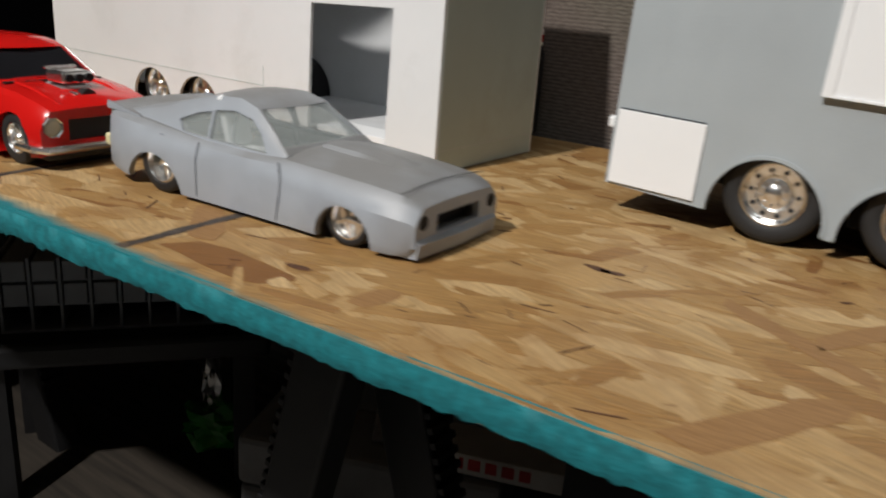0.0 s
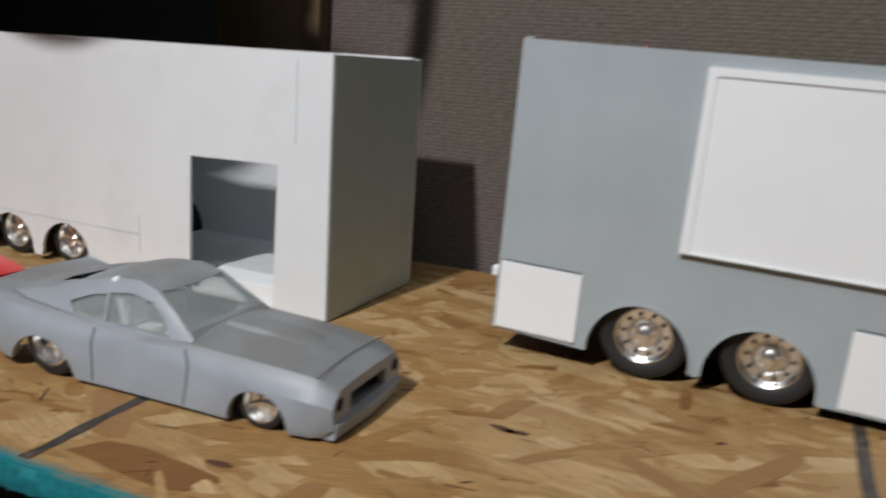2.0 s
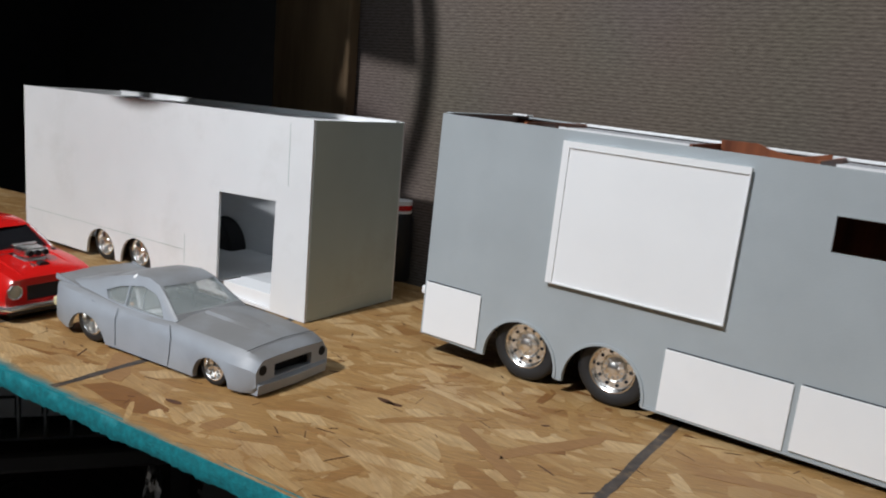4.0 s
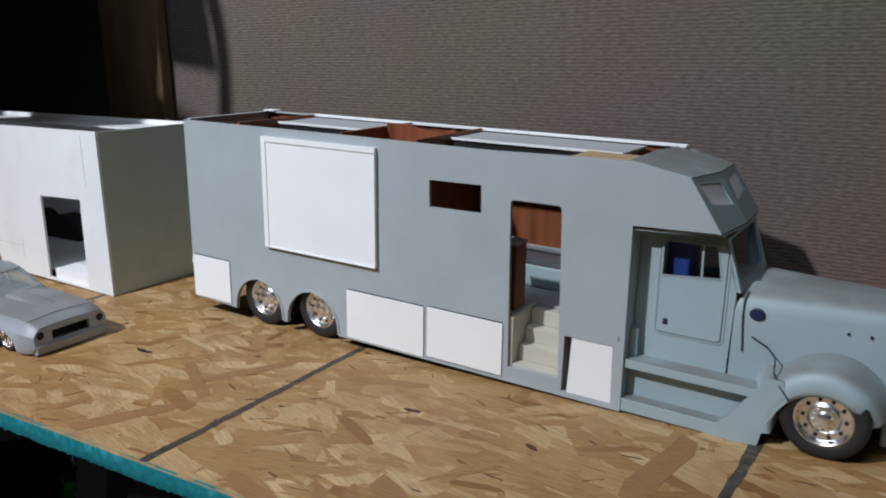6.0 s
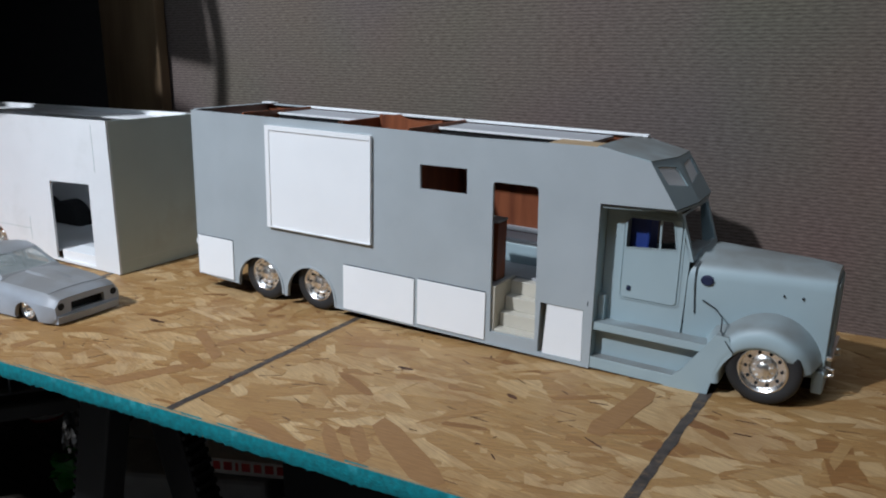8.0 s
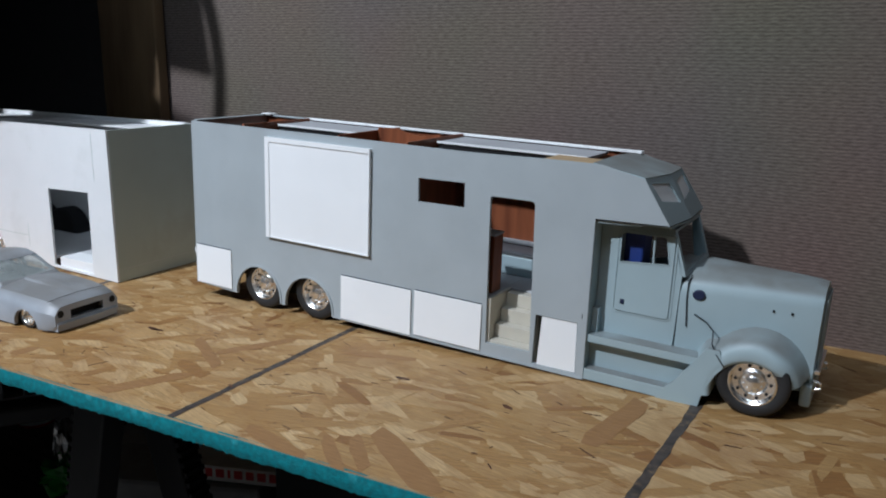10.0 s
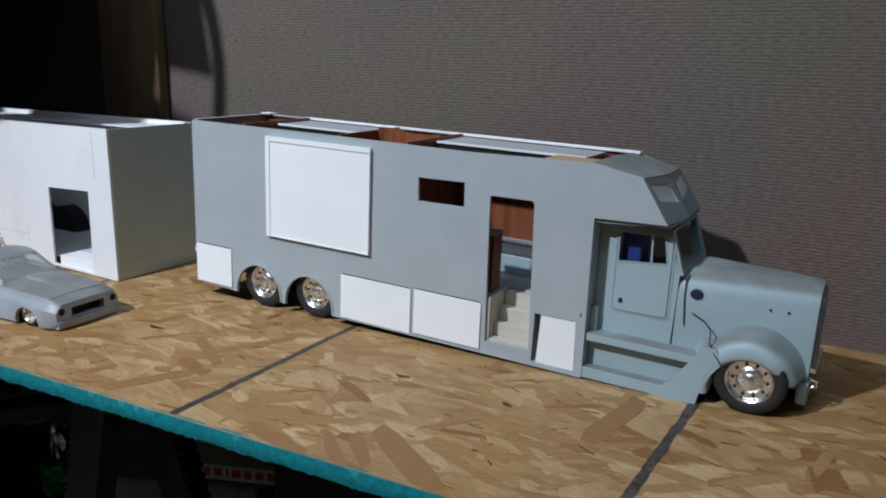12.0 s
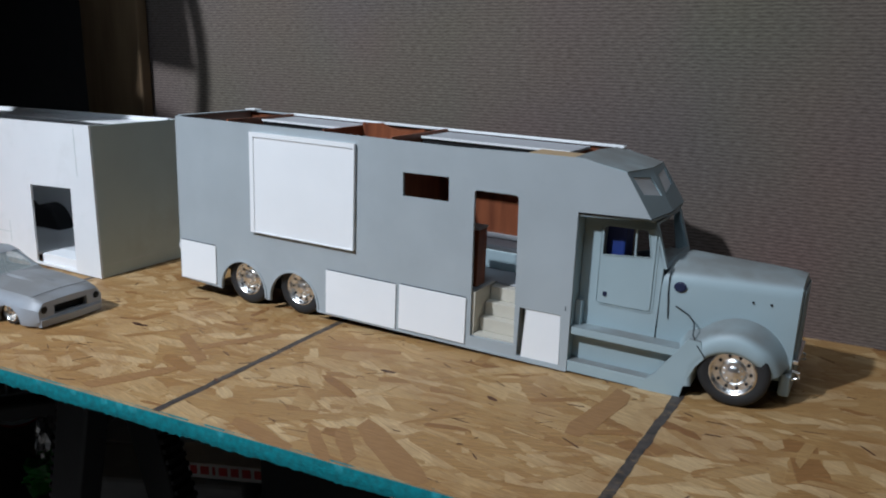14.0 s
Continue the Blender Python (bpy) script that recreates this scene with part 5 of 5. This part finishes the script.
    part("belt_pulley", turned(revolve([(0, -0.002), (0.0030, -0.002), (0.0030, 0.002), (0, 0.002)], 20), pose(0.0055, h, 0.0345, 0, 0, 90)), BLACK, eng, smooth=True)
    part("drive_snout", block(0.0005, 0.0070, h - 0.0062, h - 0.0042, 0.033, 0.0450, 0.0006), CHROME, eng)
    for s in (-1, 1):
        for k in range(4):
            x = -0.0150 + 0.0045 * k
            part("header_pipe", tube([(x, h + s * 0.0072, 0.0350), (x, h + s * 0.0105, 0.0368), (x - 0.0010, h + s * 0.0125, 0.0400)], 0.0010, 8), CHROME, eng)
    mag_wheel("front_wheel", 0.0128, 0.0072, 0.0085, car, (-0.0010, 0.0062, 0.0128))
    w = mag_wheel("front_wheel", 0.0128, 0.0072, 0.0085, car, (-0.0010, 2 * h - 0.0062, 0.0128))
    w.rotation_euler = (0, 0, math.pi)
    mag_wheel("rear_wheel", 0.0140, 0.0086, 0.012, car, (-0.108, 0.0080, 0.0140))
    w = mag_wheel("rear_wheel", 0.0140, 0.0086, 0.012, car, (-0.108, 2 * h - 0.0080, 0.0140))
    w.rotation_euler = (0, 0, math.pi)
    part("underpan", block(-0.135, 0.018, 0.016, 2 * h - 0.016, 0.0042, 0.0120), SHADE_BLACK, car)


red_car()


# ---- under the bench ----
DARK_BOARD = wood_material("dark_board", (0.03, 0.025, 0.02), (0.08, 0.065, 0.05), (4, 60, 60), 0.8)


def lower_shelf():
    s = thing("lower_shelf", pose(-0.7, 0.62, -0.5), "dark wooden shelf below the bench", "shelf")
    part("shelf_board", block(-0.75, 0.46, -0.3, 0.5, -0.02, 0.0, 0.002), DARK_BOARD, s)
    for x in (-0.7, 0.42):
        for y in (-0.26, 0.46):
            part("shelf_leg", block(x - 0.02, x + 0.02, y - 0.02, y + 0.02, -0.4, -0.0205), DARK_BOARD, s)


def tool_case(m, size, label):
    a, b, c = size
    k = thing("tool_case", m, label, "tool case")
    part("tray", block(-a / 2, a / 2, -b / 2, b / 2, 0, c * 0.6, 0.006), CASE_GREY, k)
    part("lid", block(-a / 2 - 0.002, a / 2 + 0.002, -b / 2 - 0.002, b / 2 + 0.002, c * 0.61, c, 0.007), CASE_GREY, k)
    for x in (-a * 0.3, a * 0.3):
        latch = part("latch", block(x - 0.012, x + 0.012, -b / 2 - 0.008, -b / 2 - 0.0025, c * 0.42, c * 0.75, 0.002), BLACK, k, "black plastic latch")
        part("latch_pin", block(x - 0.012, x + 0.012, -b / 2 - 0.010, -b / 2 - 0.0085, c * 0.66, c * 0.69), METAL, latch)
    part("handle", tube([(-0.04, -b / 2 - 0.002, c * 0.45), (-0.036, -b / 2 - 0.022, c * 0.45), (0.036, -b / 2 - 0.022, c * 0.45), (0.04, -b / 2 - 0.002, c * 0.45)], 0.005), BLACK, k)
    part("lid_rib", block(-a * 0.42, a * 0.42, -b * 0.1, b * 0.1, c + 0.0002, c + 0.004, 0.001), CASE_GREY, k)


def carton():
    k = thing("carton", pose(-0.31, 0.575, -0.3508, 0, 0, 20.3), "flat white carton with red lettering, on a grey case", "carton")
    part("box", block(-0.105, 0.09, -0.004, 0.05, 0, 0.022, 0.001), CARTON, k)
    for x0, w in ((-0.118, 0.012), (-0.101, 0.010), (-0.086, 0.012), (-0.069, 0.004), (-0.060, 0.012), (-0.043, 0.011), (-0.027, 0.012), (-0.010, 0.011)):
        part("red_bar", block(x0 + 0.025, x0 + 0.025 + w, -0.0046, -0.0042, 0.006, 0.018), RED_INK, k)


def organiser():
    k = thing("organiser_box", pose(-0.80, 0.50, -0.292, 0, 0, 52), "cloudy blue plastic parts organiser with small compartments", "organiser")
    a, b, c = 0.24, 0.15, 0.085
    part("base", block(-a / 2, a / 2, -b / 2, b / 2, 0, 0.003), CLOUDY, k)
    part("back", block(-a / 2, a / 2, b / 2 - 0.003, b / 2, 0.003, c), CLOUDY, k)
    for i in range(9):
        x = -a / 2 + i * (a - 0.003) / 8
        part("divider", block(x, x + 0.003, -b / 2, b / 2 - 0.003, 0.003, c, 0.0005), CLOUDY, k, "pale ribbed divider")
    for z in (0.028, 0.056):
        part("tier", block(-a / 2 + 0.0002, a / 2 - 0.0002, -b / 2 + 0.006, b / 2 - 0.0032, z, z + 0.002), CLOUDY, k)
    for i in range(8):
        for j in range(2):
            x = -a / 2 + 0.0045 + i * (a - 0.003) / 8
            part("drawer", block(x, x + 0.023, -b / 2 + 0.002, b / 2 - 0.004, 0.0305 + 0.028 * j, 0.0545 + 0.026 * j, 0.001), CLOUDY, k)
    p = thing("paper_stack", pose(-0.80, 0.50, -0.2065, 0, 0, 50), "crumpled pink and white printed papers", "paper")
    rng = random.Random(3)
    for i in range(7):
        part("sheet", turned(block(-0.045, 0.045, -0.03, 0.03, 0, 0.002), pose(rng.uniform(-0.04, 0.04), rng.uniform(-0.02, 0.02), 0.0022 * i, 0, 0, rng.uniform(-40, 40))), PINK if i % 2 else CARTON, p)
    s = thing("stool", pose(-0.80, 0.50, -0.9, 0, 0, 52), "plain black stool in deep shadow", "stool")
    part("stool_top", block(-0.16, 0.16, -0.11, 0.11, 0.58, 0.608, 0.006), BLACK, s)
    for x in (-0.13, 0.13):
        for y in (-0.08, 0.08):
            part("stool_leg", block(x - 0.012, x + 0.012, y - 0.012, y + 0.012, 0, 0.58), BLACK, s)


def wrapper_and_can():
    k = thing("wrapper", pose(-0.735, 0.57, -0.4995, 0, 0, 20), "crumpled shiny green plastic wrapper with silver foil", "wrapper")

    def crumple(size, seed, rise):
        bm = bmesh.new()
        bmesh.ops.create_icosphere(bm, subdivisions=3, radius=1.0)
        for v in bm.verts:
            k = 1 + 0.75 * noise.noise(v.co * 1.7 + Vector((seed, 0, 0))) + 0.35 * noise.noise(v.co * 4.1 + Vector((0, seed, 0)))
            v.co = Vector((v.co.x * k * size[0], v.co.y * k * size[1], v.co.z * k * size[2] + rise))
        return bm
    part("green_film", crumple((0.050, 0.026, 0.026), 3.0, 0.036), GREEN, k, "crumpled green film")
    part("foil", crumple((0.012, 0.014, 0.034), 8.0, 0.098), CHROME, k, "crumpled silver foil")
    c = thing("canister", pose(-1.03, 0.71, -0.4995), "dull red canister with a white base band", "canister")
    part("can", revolve([(0, 0.0), (0.032, 0.0), (0.034, 0.004), (0.034, 0.14), (0.020, 0.155), (0, 0.155)], 28), RED_INK, c, smooth=True, sharp=40).rotation_euler = (math.pi / 2, 0, 0)
    part("band", revolve([(0.0343, 0.006), (0.0346, 0.006), (0.0346, 0.045), (0.0343, 0.045)], 28, closed=True), CARTON, c).rotation_euler = (math.pi / 2, 0, 0)


def bracket():
    k = thing("metal_bracket", pose(-0.45, 0.60, -0.3505, 0, 0, 35), "bent dull metal bracket with a round hole, on a grey case", "bracket")
    part("upright", plate([(-0.032, 0.0), (0.032, 0.0), (0.026, 0.075), (-0.026, 0.075)], [arc(0, 0.052, 0.008, 0, 337.5, 15)], -0.0015, 0.0015), METAL, k)
    part("foot", block(-0.032, 0.032, -0.05, -0.0016, 0.0, 0.003), METAL, k)


lower_shelf()
tool_case(pose(-0.478, 0.617, -0.4998, 0, 0, 23.1), (0.27, 0.22, 0.1448), "scuffed grey plastic tool case with black latches")
carton()
organiser()
wrapper_and_can()
bracket()


# ---- small jar at the foot of the wall ----
def jar():
    k = thing("jar", pose(-0.284, 0.4895, 0.0005), "small dark jar with a red and white lid, at the wall", "jar")
    part("glass", revolve([(0, 0.0), (0.0125, 0.0), (0.0135, 0.002), (0.0135, 0.055), (0.011, 0.060), (0, 0.060)], 24), BLACK, k, smooth=True, sharp=40).rotation_euler = (math.pi / 2, 0, 0)
    lid = part("lid", revolve([(0, 0.0603), (0.0115, 0.0603), (0.0115, 0.071), (0, 0.0715)], 24), STYRENE, k, "white lid", smooth=True, sharp=40)
    lid.rotation_euler = (math.pi / 2, 0, 0)
    part("lid_band", revolve([(0.0116, 0.063), (0.0119, 0.063), (0.0119, 0.0675), (0.0116, 0.0675)], 24, closed=True), RED, lid)


jar()


# ---- unseen fan hung to the side, added to shadow the cloth and the stud ----
def fan(at, r):
    k = thing("shadow_fan", at, "unseen black fan shape, added to cast the round wall shadow", "fan")
    part("guard_ring", turned(revolve([(r, -0.006), (r + 0.004, -0.012), (r - 0.010, -0.012), (r - 0.010, 0.012), (r + 0.004, 0.012)], 56, closed=True), pose(0, 0, 0)), BLACK, k)
    part("hub", revolve([(0, -0.012), (r * 0.46, -0.010), (r * 0.50, 0.02), (0, 0.03)], 28), BLACK, k, smooth=True)
    for i in range(3):
        blade = plate([(r * 0.25, -r * 0.24), (r * 0.62, -r * 0.70), (r * 0.95, -r * 0.22), (r * 0.90, r * 0.40), (r * 0.52, r * 0.74), (r * 0.25, r * 0.24)], [], -0.001, 0.001)
        part("blade", turned(blade, pose(0, 0, 0, 12, 120 * i + 77, 0)), BLACK, k)
    for i in range(8):
        a = math.pi * i / 8
        part("guard_wire", tube([(r * math.cos(a), -0.013, r * math.sin(a)), (-r * math.cos(a), -0.013, -r * math.sin(a))], 0.0007, 6), BLACK, k)
    part("hanger", block(-0.02, 0.02, -0.006, 0.006, r + 0.003, (1.93 - at.translation.z) * 1.1, 0.002), BLACK, k)


SPOT = Vector((-0.434, 0.507, 0.195))
fan(look(LAMP_AT.lerp(SPOT, 0.85), SPOT) @ pose(0, 0, 0, -90, 0, 0), 0.137)
